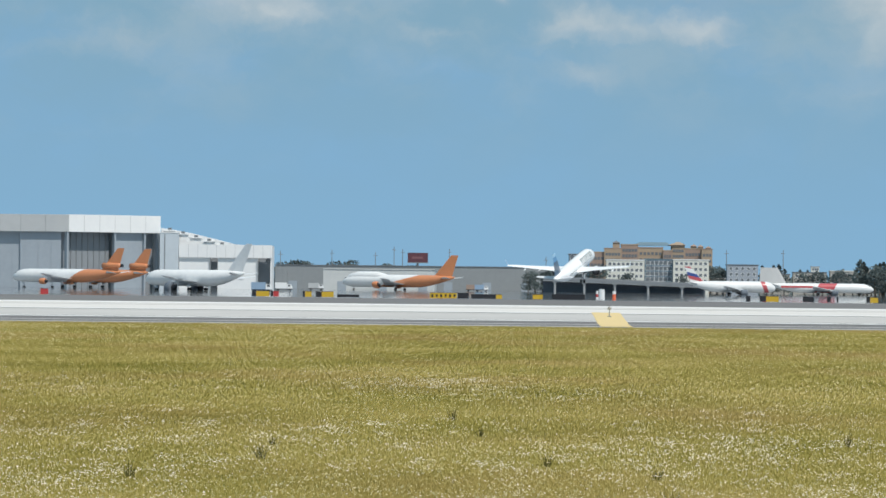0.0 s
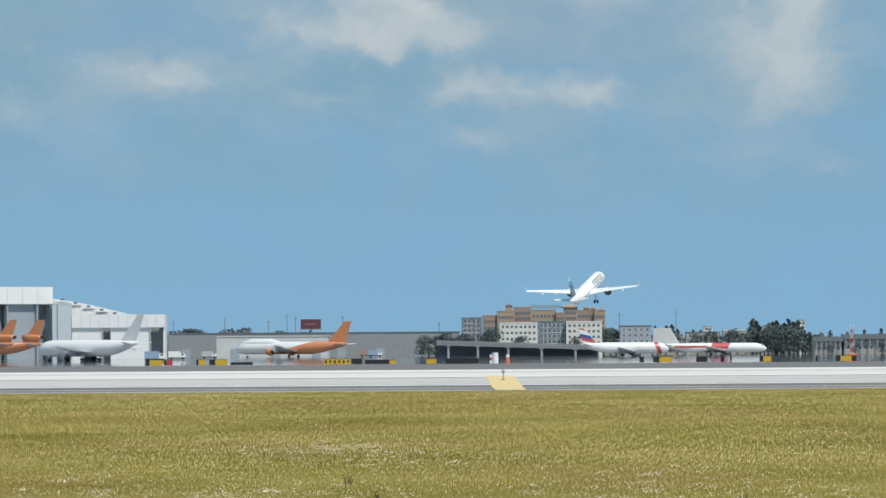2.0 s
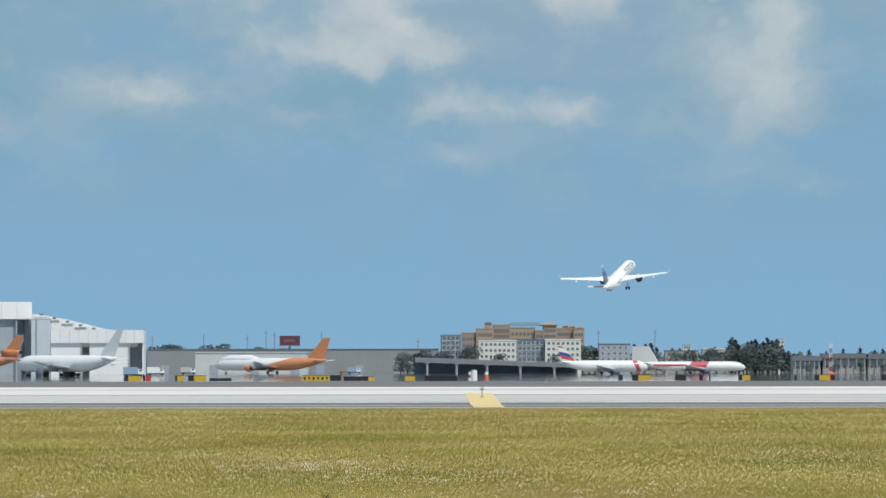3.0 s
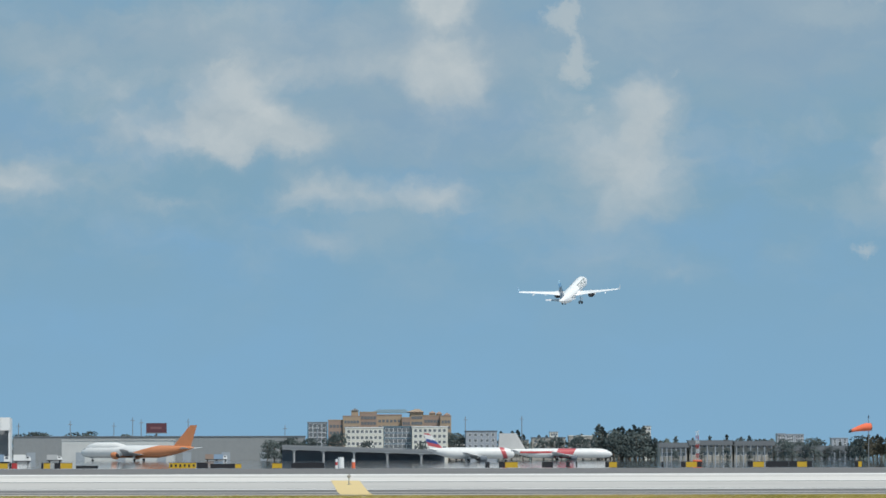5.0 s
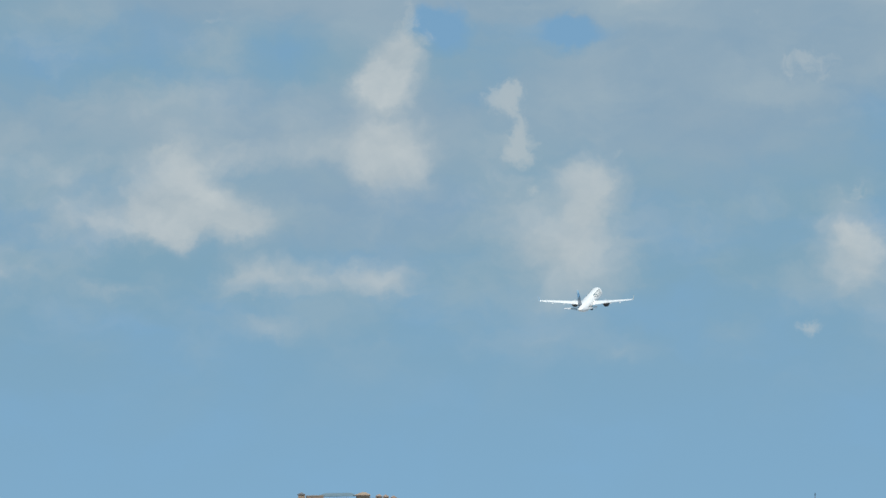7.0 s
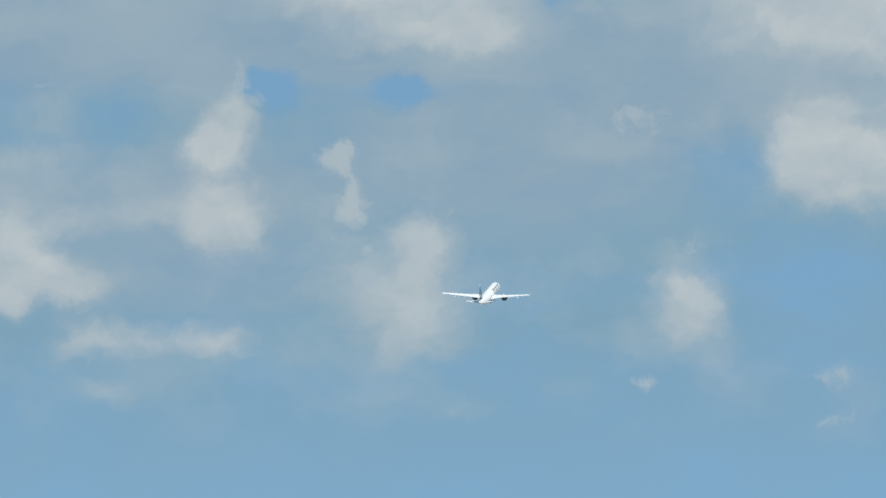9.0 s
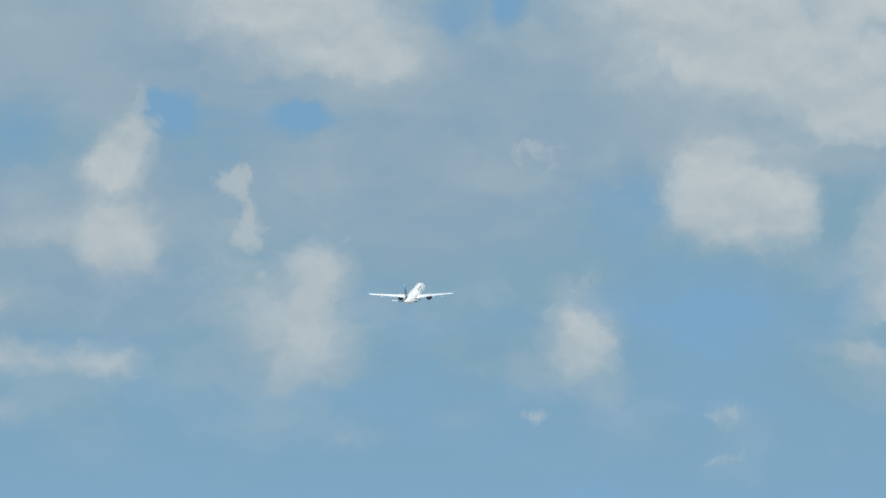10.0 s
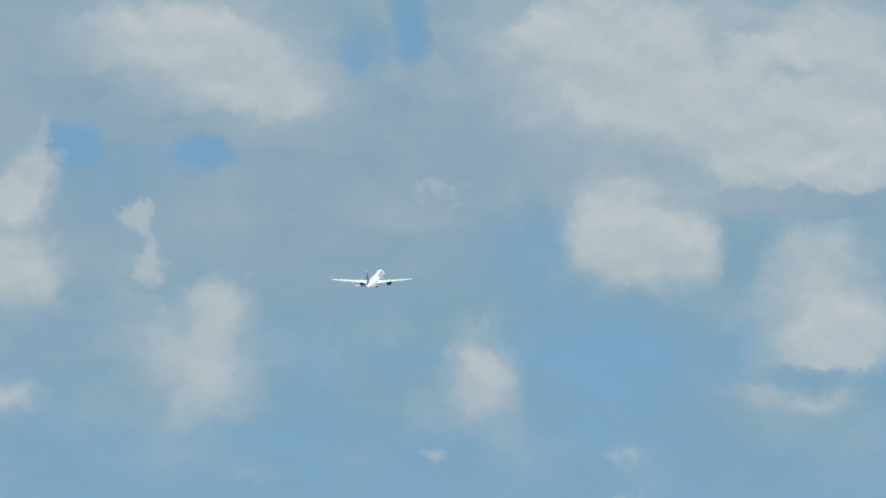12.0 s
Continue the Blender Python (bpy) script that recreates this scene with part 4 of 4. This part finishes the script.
service_truck(-120, 3000, M_tan2, "brownish box truck on the apron")
service_truck(-105, 2980, M_blue, "box truck with a blue body")


# ---- parked aircraft ----
def parked(x_of, d, heading):
    return pose(x_of, d, 0, 0, 0, heading)


B_cargo = bands("white and orange cargo livery", [(-60, ORANGE), (4, WHITE)], (1, 0, 1.8))
B_cargo2 = bands("white and orange jumbo livery", [(-90, ORANGE), (19, WHITE)], (1, 0, 4.0))
for b, d, h in ((-838, 2600, 146), (-789, 2640, 146)):
    airliner("cargo_jet", parked(east(b, d), d, h), "three-engined cargo jet, white nose and orange tail", 61, 3.0, 51.7, 17.8, B_cargo, M_orange, M_wing, M_orange, 1.35, 2.4, engines=((0.33, 0),), tail_engine=True, wing_at=0.5, group="parked cargo jets")
airliner("jumbo_jet", parked(east(-252, 3150), 3150, 151), "four-engined jumbo jet with white front and orange tail", 70, 3.4, 64, 19.0, B_cargo2, M_orange, M_wing, M_orange, 1.5, 1.5, engines=((0.36, 0), (0.66, 0)), hump=True, wing_at=0.5)
# pods darkened and oversized to take in the shade and mirage under the wing
airliner("grey_widebody", parked(east(-611, 2130), 2130, 139), "plain greyish-white twin-engined wide-body jet", 50, 3.0, 48, 17.2, M_white_old, M_white_old, M_wing, M_shade, 2.3, 1.6, engines=((0.29, 0),), wing_at=0.5)
B_stripe = bands("white body with a red nose stripe", [(-60, WHITE), (15.0, RED), (17.0, WHITE)], (1, 0, 0.4))
B_flag = bands("tail in red, white and blue stripes", [(-9, (0.04, 0.07, 0.22)), (1.2, WHITE), (2.7, RED), (4.2, (0.04, 0.08, 0.28)), (5.6, WHITE), (7.4, RED)], (0.22, 0, 1))
airliner("narrow_jet", parked(east(338, 2600), 2600, 3), "white narrow jet with striped tail and red nose band", 39, 2.55, 34, 12.4, B_stripe, B_flag, M_wing, M_shade, 1.35, 1.0, wing_at=0.5)
B_redband = bands("white body with red bands", [(-60, WHITE), (-4, RED), (5, WHITE)], (1, 0, -0.6))
band_jet, _, BZ, _ = airliner("red_band_jet", parked(east(494, 2950), 2950, 2), "white and red narrow jet with a tall grey tail", 54, 2.45, 40, 13.6, B_redband, material("grey tail paint", (0.55, 0.55, 0.54), 0.5, second=(0.46, 0.46, 0.46), scale=0.2), M_wing, M_shade, 1.2, 1.0, wing_at=0.5, fin_c=1.6)
part("cheat_line", cube(-20, -3, -2.5, -2.36, BZ + 0.1, BZ + 1.0), M_signr, band_jet, "red stripe along the rear body")

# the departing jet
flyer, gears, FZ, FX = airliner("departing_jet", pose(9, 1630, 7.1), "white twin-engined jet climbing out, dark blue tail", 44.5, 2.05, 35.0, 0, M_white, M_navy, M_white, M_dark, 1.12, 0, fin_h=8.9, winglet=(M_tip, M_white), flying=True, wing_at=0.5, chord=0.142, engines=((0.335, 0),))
# bold lettering on both flanks, as plain bars that follow the curve of the body
def flank_bar(side, x0, x1, a0, a1, r=2.05):
    """A raised bar from x0 to x1, between the angles a0 and a1 over the body's middle."""
    rings = []
    for k in range(5):
        a = radians(a0 + (a1 - a0) * k / 4)
        rings.append([(x, side * q * math.cos(a), FZ + q * math.sin(a)) for x, q in ((x0, r - 0.06), (x1, r - 0.06), (x1, r + 0.025), (x0, r + 0.025))])
    return loft(rings)


for side in (1, -1):
    for k in range(7):
        x = 3.4 + k * 1.9
        part("lettering_bar", flank_bar(side, x, x + 0.42, 16, 58), M_mark, flyer, "dark lettering bar")
        part("lettering_bar", flank_bar(side, x + 0.42, x + 1.15, 47, 58), M_mark, flyer, "dark lettering bar")
        if k % 3 != 1:
            part("lettering_bar", flank_bar(side, x + 0.42, x + 1.0, 32, 41), M_mark, flyer, "dark lettering bar")
        if k % 3 == 2:
            part("lettering_bar", flank_bar(side, x + 0.42, x + 1.15, 16, 25), M_mark, flyer, "dark lettering bar")
    row = None
    for k in range(26):
        x = -11 + k * 1.05
        if row is None:
            row = part("cabin_window", flank_bar(side, -0.12, 0.12, 3, 11), M_glass, flyer, "small dark cabin window")
            row.location.x = x
        else:
            same(row, flyer, pose(x, 0, 0))["label"] = "small dark cabin window"


# ---- trees ----
def leaves(n, shape, size, seed):
    """Many small two-faced leaf clumps; shape gives each a place from three random numbers."""
    rng = np.random.RandomState(seed)
    vs, fs = [], []
    for k in range(n):
        c = Vector(shape(*rng.rand(3)))
        s = size * (0.6 + 0.8 * rng.rand())
        face = Vector(rng.randn(3)).normalized() * 0.8 + Vector((0.35, -0.55, 0.75))
        a = face.cross(Vector(rng.randn(3))).normalized() * s
        b = face.cross(a).normalized() * s * 0.8
        i = len(vs)
        vs += [c - a, c + b, c + a * 0.9, c - b]
        fs.append((i, i + 1, i + 2, i + 3))
    return vs, fs


def tree(name, label, h, r, kind, seed, mat, count=620):
    t = thing(name, pose(0, -300, 0), label, "tree", "trees behind the field")
    rng = np.random.RandomState(seed)
    bm = bmesh.new()
    tube((0, 0, -0.2), (0.1, 0, h * 0.55), 0.035 * h, 0.015 * h, 8, bm)
    tube((0.1, 0, h * 0.5), (0, 0.1, h * 0.92), 0.015 * h, 0.004 * h, 6, bm)
    for k in range(7):
        a = k * 2.4
        z = h * (0.3 + 0.08 * k)
        tube((0, 0, z), (r * 0.7 * math.cos(a), r * 0.7 * math.sin(a), z + h * 0.1), 0.01 * h, 0.003 * h, 5, bm)
    part("trunk", bm, M_bark, t)
    lumps = [(rng.uniform(-0.6, 0.6) * r, rng.uniform(-0.6, 0.6) * r, h * rng.uniform(0.18, 0.86), r * rng.uniform(0.28, 0.55)) for _ in range(13)]

    boughs = []
    for k in range(22):
        bz = 0.2 + 0.78 * k / 21
        boughs.append((bz, k * 2.4 + rng.uniform(-0.5, 0.5), r * (1.02 - bz) ** 0.65 * rng.uniform(0.45, 1.25), rng.uniform(-0.02, 0.09)))

    def shape(u, v, w):
        if kind == "pine":
            bz, ba, bl, lift = boughs[int(u * 21.99)]
            out_to = bl * (0.25 + 0.75 * v)
            puff_r = 0.05 * h * (1.2 - bz)
            g = [math.sin(w * k) * puff_r for k in (61.7, 143.3, 211.9)]
            return out_to * math.cos(ba) + g[0], out_to * math.sin(ba) + g[1], min(1.0, bz + lift * v) * h + g[2] * 0.8
        cx, cy, cz, cr = lumps[int(u * 12.99)]
        th, ph = v * 6.283, math.acos(2 * w - 1)
        return cx + cr * math.cos(th) * math.sin(ph), cy + cr * math.sin(th) * math.sin(ph), cz + cr * 0.75 * math.cos(ph)
    vs, fs = leaves(count, shape, 0.042 * h, seed)
    me = bpy.data.meshes.new("crown")
    me.from_pydata(vs, [], fs)
    me.materials.append(mat)
    c = new("crown", me)
    c.parent = t
    return t


pine = tree("pine_tree", "dark slender pine-like tree with feathery crown", 18, 4.4, "pine", 3, M_leaf, 420)
broad = tree("broad_tree", "dark green broad-crowned tree", 12, 5.5, "round", 5, M_leaf)
dry = tree("dry_tree", "brownish half-dry tree among green ones", 14, 4.5, "pine", 8, M_leaf2)
used = set()


def plant(kind, b, d, e):
    """Sets a tree so that its crown ends e steps over the eye's level."""
    base = {"p": (pine, 18), "b": (broad, 12), "d": (dry, 14)}[kind]
    h = rise(e, d)
    s = h / base[1]
    m = pose(east(b, d), d, 0, 0, 0, (b * 37) % 360) @ Matrix.Diagonal((s, s, s, 1))
    if kind in used:
        copy_thing(base[0], m)
    else:
        used.add(kind)
        base[0].matrix_world = m


for kind, d, spots in (
    ("b", 3700, "-466,30 -455,33 -443,36 -432,33 -420,35 -408,34 -372,31 -358,35 -345,37 -330,32 -275,31 -262,32 -230,30"),
    ("b", 3150, "-22,19 -10,23 3,21 14,26 30,23 44,25 60,24 92,31 105,33 150,21 250,19"),
    ("b", 3300, "300,30 312,33 322,33"),
    ("p", 3700, "392,40 404,37 412,42 421,44 431,36 458,35 472,34 487,33 500,31 533,37 545,32 553,28"),
    ("b", 3400, "340,27 352,25 466,24 482,26 498,23 520,26 536,29 551,25 560,21 395,22 410,20 430,21"),
    ("p", 3120, "563,54 570,50 576,41 584,37 591,46 599,48 606,50 613,42 619,46 627,53 636,48 643,51 651,40 664,27 673,25"),
    ("b", 3100, "577,26 590,30 603,36 617,33 630,35 643,30 655,24 667,20 680,16"),
    ("b", 3200, "695,11 735,13 762,20 785,21 815,23 840,22 850,21 868,17 882,19 896,22 910,19 922,17 935,15 946,24 955,22"),
    ("b", 3000, "700,5 745,4 790,7 830,3 872,9 890,15 905,17 928,13 944,23 968,10 985,7 1005,11 1016,22 1024,27 1031,22"),
    ("p", 3600, "700,32 730,29 760,33 790,35 815,31 830,33 860,25 990,22 1010,21 1105,29 1112,21 1060,31"),
    ("d", 2950, "1040,32 1048,36 1056,39 1063,34 1071,33 1078,28"),
    ("b", 2980, "1086,14 1098,18 1110,16 1122,20 1134,18 1150,20 1165,19 1185,18 1205,20 1230,19 1260,18"),
):
    for s in spots.split():
        b, e = s.split(",")
        plant(kind, float(b), d + (float(b) * 7) % 40, float(e))

# far woods on the horizon
rng = np.random.RandomState(11)
n = 26000
bb = rng.uniform(-1500, 2100, n)
dd = rng.uniform(4400, 4800, n)
crest = 9 + 3 * np.sin(bb * 0.031) + 2 * np.sin(bb * 0.11 + 1) + 1.5 * np.sin(bb * 0.37)
hh = rng.rand(n) ** 0.7 * np.maximum(crest, 3)
sz = rng.uniform(0.8, 2.2, n)
cen = np.stack([dd * np.tan(bb * STEP), dd, hh], 1)
face = rng.randn(n, 3) * 0.5 + np.array((0.35, -0.55, 0.75))
a = np.cross(face, rng.randn(n, 3))
a /= np.linalg.norm(a, axis=1)[:, None]
b2 = np.cross(a, face)
b2 /= np.linalg.norm(b2, axis=1)[:, None]
quad = np.stack([cen - a * sz[:, None], cen + b2 * sz[:, None], cen + a * sz[:, None], cen - b2 * sz[:, None]], 1).reshape(-1, 3)


def mesh_stuff(name, verts, k, mat, label, category):
    """One object out of many loose faces of k corners each."""
    me = bpy.data.meshes.new(name)
    count = len(verts) // k
    me.vertices.add(len(verts))
    me.vertices.foreach_set("co", np.ascontiguousarray(verts, dtype=np.float32).ravel())
    me.loops.add(len(verts))
    me.loops.foreach_set("vertex_index", np.arange(len(verts), dtype=np.int32))
    me.polygons.add(count)
    me.polygons.foreach_set("loop_start", np.arange(count, dtype=np.int32) * k)
    me.update(calc_edges=True)
    me.validate()
    me.materials.append(mat)
    return tagged(new(name, me), label, category, kind="stuff")


mesh_stuff("far_woods", quad, 4, M_leaf, "low dark woods along the far horizon", "woods")

# ---- grass and flowers of the near field ----
M_grass = bpy.data.materials.new("mixed green and straw grass")
M_grass.use_nodes = True
gn, gl = M_grass.node_tree.nodes, M_grass.node_tree.links
gp = gn["Principled BSDF"]
gp.inputs["Roughness"].default_value = 0.7
gi = gn.new("ShaderNodeNewGeometry")
gc = gn.new("ShaderNodeTexCoord")


def field_noise(scale, stretch, detail=4):
    m = gn.new("ShaderNodeMapping")
    m.inputs["Scale"].default_value = stretch
    gl.new(gc.outputs["Object"], m.inputs[0])
    t = gn.new("ShaderNodeTexNoise")
    t.inputs["Scale"].default_value, t.inputs["Detail"].default_value = scale, detail
    gl.new(m.outputs[0], t.inputs["Vector"])
    return t.outputs[0]


gr = gn.new("ShaderNodeValToRGB")
gr.color_ramp.elements[0].position, gr.color_ramp.elements[0].color = 0.30, (0.21, 0.205, 0.037, 1)
gr.color_ramp.elements[1].position, gr.color_ramp.elements[1].color = 0.70, (0.60, 0.48, 0.19, 1)
mid = gr.color_ramp.elements.new(0.5)
mid.color = (0.43, 0.35, 0.08, 1)
ga = gn.new("ShaderNodeMath")
ga.operation = "MULTIPLY_ADD"
gl.new(gi.outputs["Random Per Island"], ga.inputs[0])
ga.inputs[1].default_value = 0.31
gb = gn.new("ShaderNodeMath")
gb.operation = "MULTIPLY_ADD"
gl.new(field_noise(0.10, (1.0, 0.35, 1.0)), gb.inputs[0])
gb.inputs[1].default_value = 0.58
gs = gn.new("ShaderNodeMath")
gs.operation = "MULTIPLY"
gl.new(field_noise(0.9, (1, 0.5, 1), 3), gs.inputs[0])
gs.inputs[1].default_value = 0.13
gl.new(gs.outputs[0], gb.inputs[2])
gl.new(gb.outputs[0], ga.inputs[2])
gl.new(ga.outputs[0], gr.inputs[0])
# rusty dry patches among the green
rust = gn.new("ShaderNodeMapRange")
rust.inputs["From Min"].default_value, rust.inputs["From Max"].default_value = 0.47, 0.64
rust.inputs["To Max"].default_value = 0.55
gl.new(field_noise(0.075, (1.0, 0.28, 1.0), 5), rust.inputs["Value"])
blend = gn.new("ShaderNodeMix")
blend.data_type = "RGBA"
gl.new(rust.outputs[0], blend.inputs[0])
gl.new(gr.outputs[0], blend.inputs[6])
blend.inputs[7].default_value = (0.46, 0.31, 0.12, 1)
gl.new(blend.outputs[2], gp.inputs["Base Color"])
thin = gn.new("ShaderNodeBsdfTranslucent")
gl.new(blend.outputs[2], thin.inputs[0])
both = gn.new("ShaderNodeMixShader")
both.inputs[0].default_value = 0.35
gl.new(gp.outputs[0], both.inputs[1])
gl.new(thin.outputs[0], both.inputs[2])
gl.new(both.outputs[0], gn["Material Output"].inputs[0])


def wave(x, y, seed=5, low=0.03, top=0.9, terms=16):
    """An uneven field of about unit height: many sines of all directions and lengths."""
    r = np.random.RandomState(seed)
    total = np.zeros_like(x)
    for k in range(terms):
        f = low * (top / low) ** (k / (terms - 1))
        a = r.uniform(0, np.pi)
        total += np.sin(x * f * np.cos(a) * 1.6 + y * f * np.sin(a) * 0.6 + r.uniform(0, 6.3)) * (low / f) ** 0.25
    return total / math.sqrt(terms * 0.25)


def blades(count, near, far, tall, wide, seed, clump=3):
    """Tufts of a few leaning blades, thrown over the part of the field in front of the camera."""
    rng = np.random.RandomState(seed)
    y = np.sqrt(rng.uniform(near ** 2, far ** 2, count))
    x = y * rng.uniform(-0.125, 0.135, count)
    size = tall * (0.55 + 0.75 * rng.rand(count)) * (1 + 0.12 * wave(x, y))
    tri = []
    for k in range(clump):
        ang = rng.uniform(0, 2 * np.pi, count)
        bx, by = x + rng.normal(0, wide, count), y + rng.normal(0, wide, count)
        lean = size * rng.uniform(0.15, 0.7, count)
        wx = wide * (0.6 + 0.6 * rng.rand(count))
        top = np.stack([bx + lean * np.cos(ang), by + lean * np.sin(ang), size * rng.uniform(0.7, 1.05, count)], 1)
        tri.append(np.stack([np.stack([bx - wx, by, np.full(count, -0.02)], 1), np.stack([bx + wx, by, np.full(count, -0.02)], 1), top], 1))
    return np.concatenate(tri, 0).reshape(-1, 3)


field = np.concatenate([
    blades(250000, 70, 150, 0.062, 0.0125, 1),
    blades(190000, 150, 270, 0.070, 0.026, 2),
    blades(130000, 270, 423, 0.080, 0.048, 3),
])
mesh_stuff("field_grass", field, 3, M_grass, "uneven green and straw-yellow grass with weeds", "grass")

# low white flowers in drifts and small clumps
def flat_heads(x, y, z, s, rng):
    """Small heads, wider than high, each a bent quad tipped towards the sun."""
    n = len(x)
    w, tip, sag = s * rng.uniform(0.9, 2.0, n), s * rng.uniform(0.35, 0.9, n), s * rng.normal(0, 0.4, n)
    return np.stack([np.stack([x - w, y, z + sag], 1), np.stack([x + w * 0.2, y - s * 0.7, z - tip], 1), np.stack([x + w, y, z - sag], 1), np.stack([x - w * 0.1, y + s * 0.7, z + tip], 1)], 1).reshape(-1, 3)


rng = np.random.RandomState(21)
n = 420000
y = np.sqrt(rng.uniform(70 ** 2, 230 ** 2, n))
x = y * rng.uniform(-0.125, 0.135, n)
drift = 0.5 * wave(x, y, 9, 0.1, 1.8, 14) + 0.55 * wave(x, y, 17, 1.8, 14, 16) + rng.normal(0, 0.75, n)
keep = drift > 0.58 + (y - 80) / 62
x, y = x[keep], y[keep]
n = len(x)
petals = flat_heads(x, y, 0.07 + 0.06 * rng.rand(n), 0.0052 + 0.0065 * rng.rand(n) ** 2, rng)
mesh_stuff("white_flowers", petals, 4, M_petal, "drifts of tiny white wildflowers in the grass", "flowers")

# pale seed heads all over the field
rng = np.random.RandomState(25)
n = 150000
y = 70 + 352 * rng.rand(n) ** 1.1
x = y * rng.uniform(-0.125, 0.135, n)
keep = 0.5 * wave(x, y, 13, 0.04, 1.5, 14) + 0.7 * wave(x, y, 29, 1.2, 10, 14) + rng.normal(0, 0.8, n) > 0.55
x, y = x[keep], y[keep]
n = len(x)
heads = flat_heads(x, y, 0.08 + 0.07 * rng.rand(n), (0.0045 + 0.006 * rng.rand(n) ** 2) * (0.8 + y / 330), rng)
mesh_stuff("seed_heads", heads, 4, M_seed, "pale cream seed heads over the grass", "grass")

# taller weeds standing out of the grass
rng = np.random.RandomState(31)
for k in range(10):
    y = 78 + 100 * rng.rand() ** 1.5
    x = y * rng.uniform(-0.115, 0.08)
    h = rng.uniform(0.20, 0.36)
    bm = bmesh.new()
    for j in range(16):
        a, q = rng.rand() * 6.28, rng.uniform(0.02, 0.16)
        bx = rng.uniform(-0.06, 0.06)
        c = (bx + q * math.cos(a), q * math.sin(a), h * rng.uniform(0.5, 1.0))
        v = [bm.verts.new(p) for p in ((bx - 0.008, 0, -0.02), (bx + 0.008, 0, -0.02), (bx * 0.5 + c[0] * 0.5 + 0.006, c[1] * 0.4, c[2] * 0.6), c, (bx * 0.5 + c[0] * 0.5 - 0.006, c[1] * 0.4, c[2] * 0.6))]
        bm.faces.new(v)
    w = link("weed_tuft", bm, M_weed)
    w.location = (x, y, 0)
    tagged(w, "olive weed tuft taller than the grass", "weed", "weed tufts")



# ---- what moves ----
FLIGHT = [  # seconds, place of the wing box in metres
    (0.0, 8.98, 1630.0, 7.59),
    (0.5, 18.35, 1667.0, 9.61),
    (1.0, 27.86, 1704.0, 12.42),
    (1.5, 37.33, 1741.0, 16.08),
    (2.0, 46.61, 1778.0, 20.60),
    (2.5, 56.10, 1815.0, 25.55),
    (4.5, 91.84, 1963.0, 50.88),
    (5.5, 109.28, 2037.0, 65.55),
    (6.5, 126.26, 2111.0, 80.69),
    (8.5, 161.10, 2259.0, 111.71),
    (9.0, 170.26, 2296.0, 119.28),
    (9.5, 179.64, 2333.0, 126.90),
    (10.5, 198.04, 2407.0, 142.72),
    (11.0, 207.44, 2444.0, 149.93),
    (11.5, 217.30, 2481.0, 158.44),
    (12.0, 226.69, 2518.0, 165.90),
]

def motions():
    rows = []
    PITCH = ((0, 11.5), (1, 12.5), (2.5, 12.5), (6.5, 13), (12, 13.5))
    BANK = ((0, 0), (0.5, 0.4), (1, 0.8), (1.5, -0.8), (2, -2.2), (2.5, -3.2), (4.5, -2.0), (5.5, -0.8), (6.5, -0.1), (8.5, 3.0), (9, 3.6), (9.5, 0.8), (10.5, -0.2), (12, -0.6))

    def between(table, t):
        return float(np.interp(t, [a for a, _ in table], [b for _, b in table]))

    for t, x, y, z in FLIGHT:
        rows.append((t, pose(x, y, z, between(BANK, t), -between(PITCH, t), 90 - 13.7)))
    walk(flyer, rows)
    for g, hinge in gears:
        side = 0 if abs(hinge.y) < 0.1 else (1 if hinge.y > 0 else -1)
        turned = pose(*hinge, 80 * -side, 80 if side == 0 else 0, 0)
        half = pose(*hinge, 40 * -side, 40 if side == 0 else 0, 0)
        down = pose(*hinge)
        walk(g, [(0, down), (5.0, down), (6.2, half), (7.6, turned), (12, turned)])
    here = sock.matrix_basis.translation
    swing = ((0, 10, 0), (4.3, 8, 0), (4.8, 14, 0), (5.2, 24, 0), (5.6, 4, -3), (6.0, 2, -9), (6.2, 12, -4), (6.4, 40, 0), (6.5, 50, 0), (6.7, 60, 0), (8.0, 25, 0), (12, 8, 0))
    walk(sock, [(t, pose(*here, 0, dip, turn)) for t, turn, dip in swing])


motions()
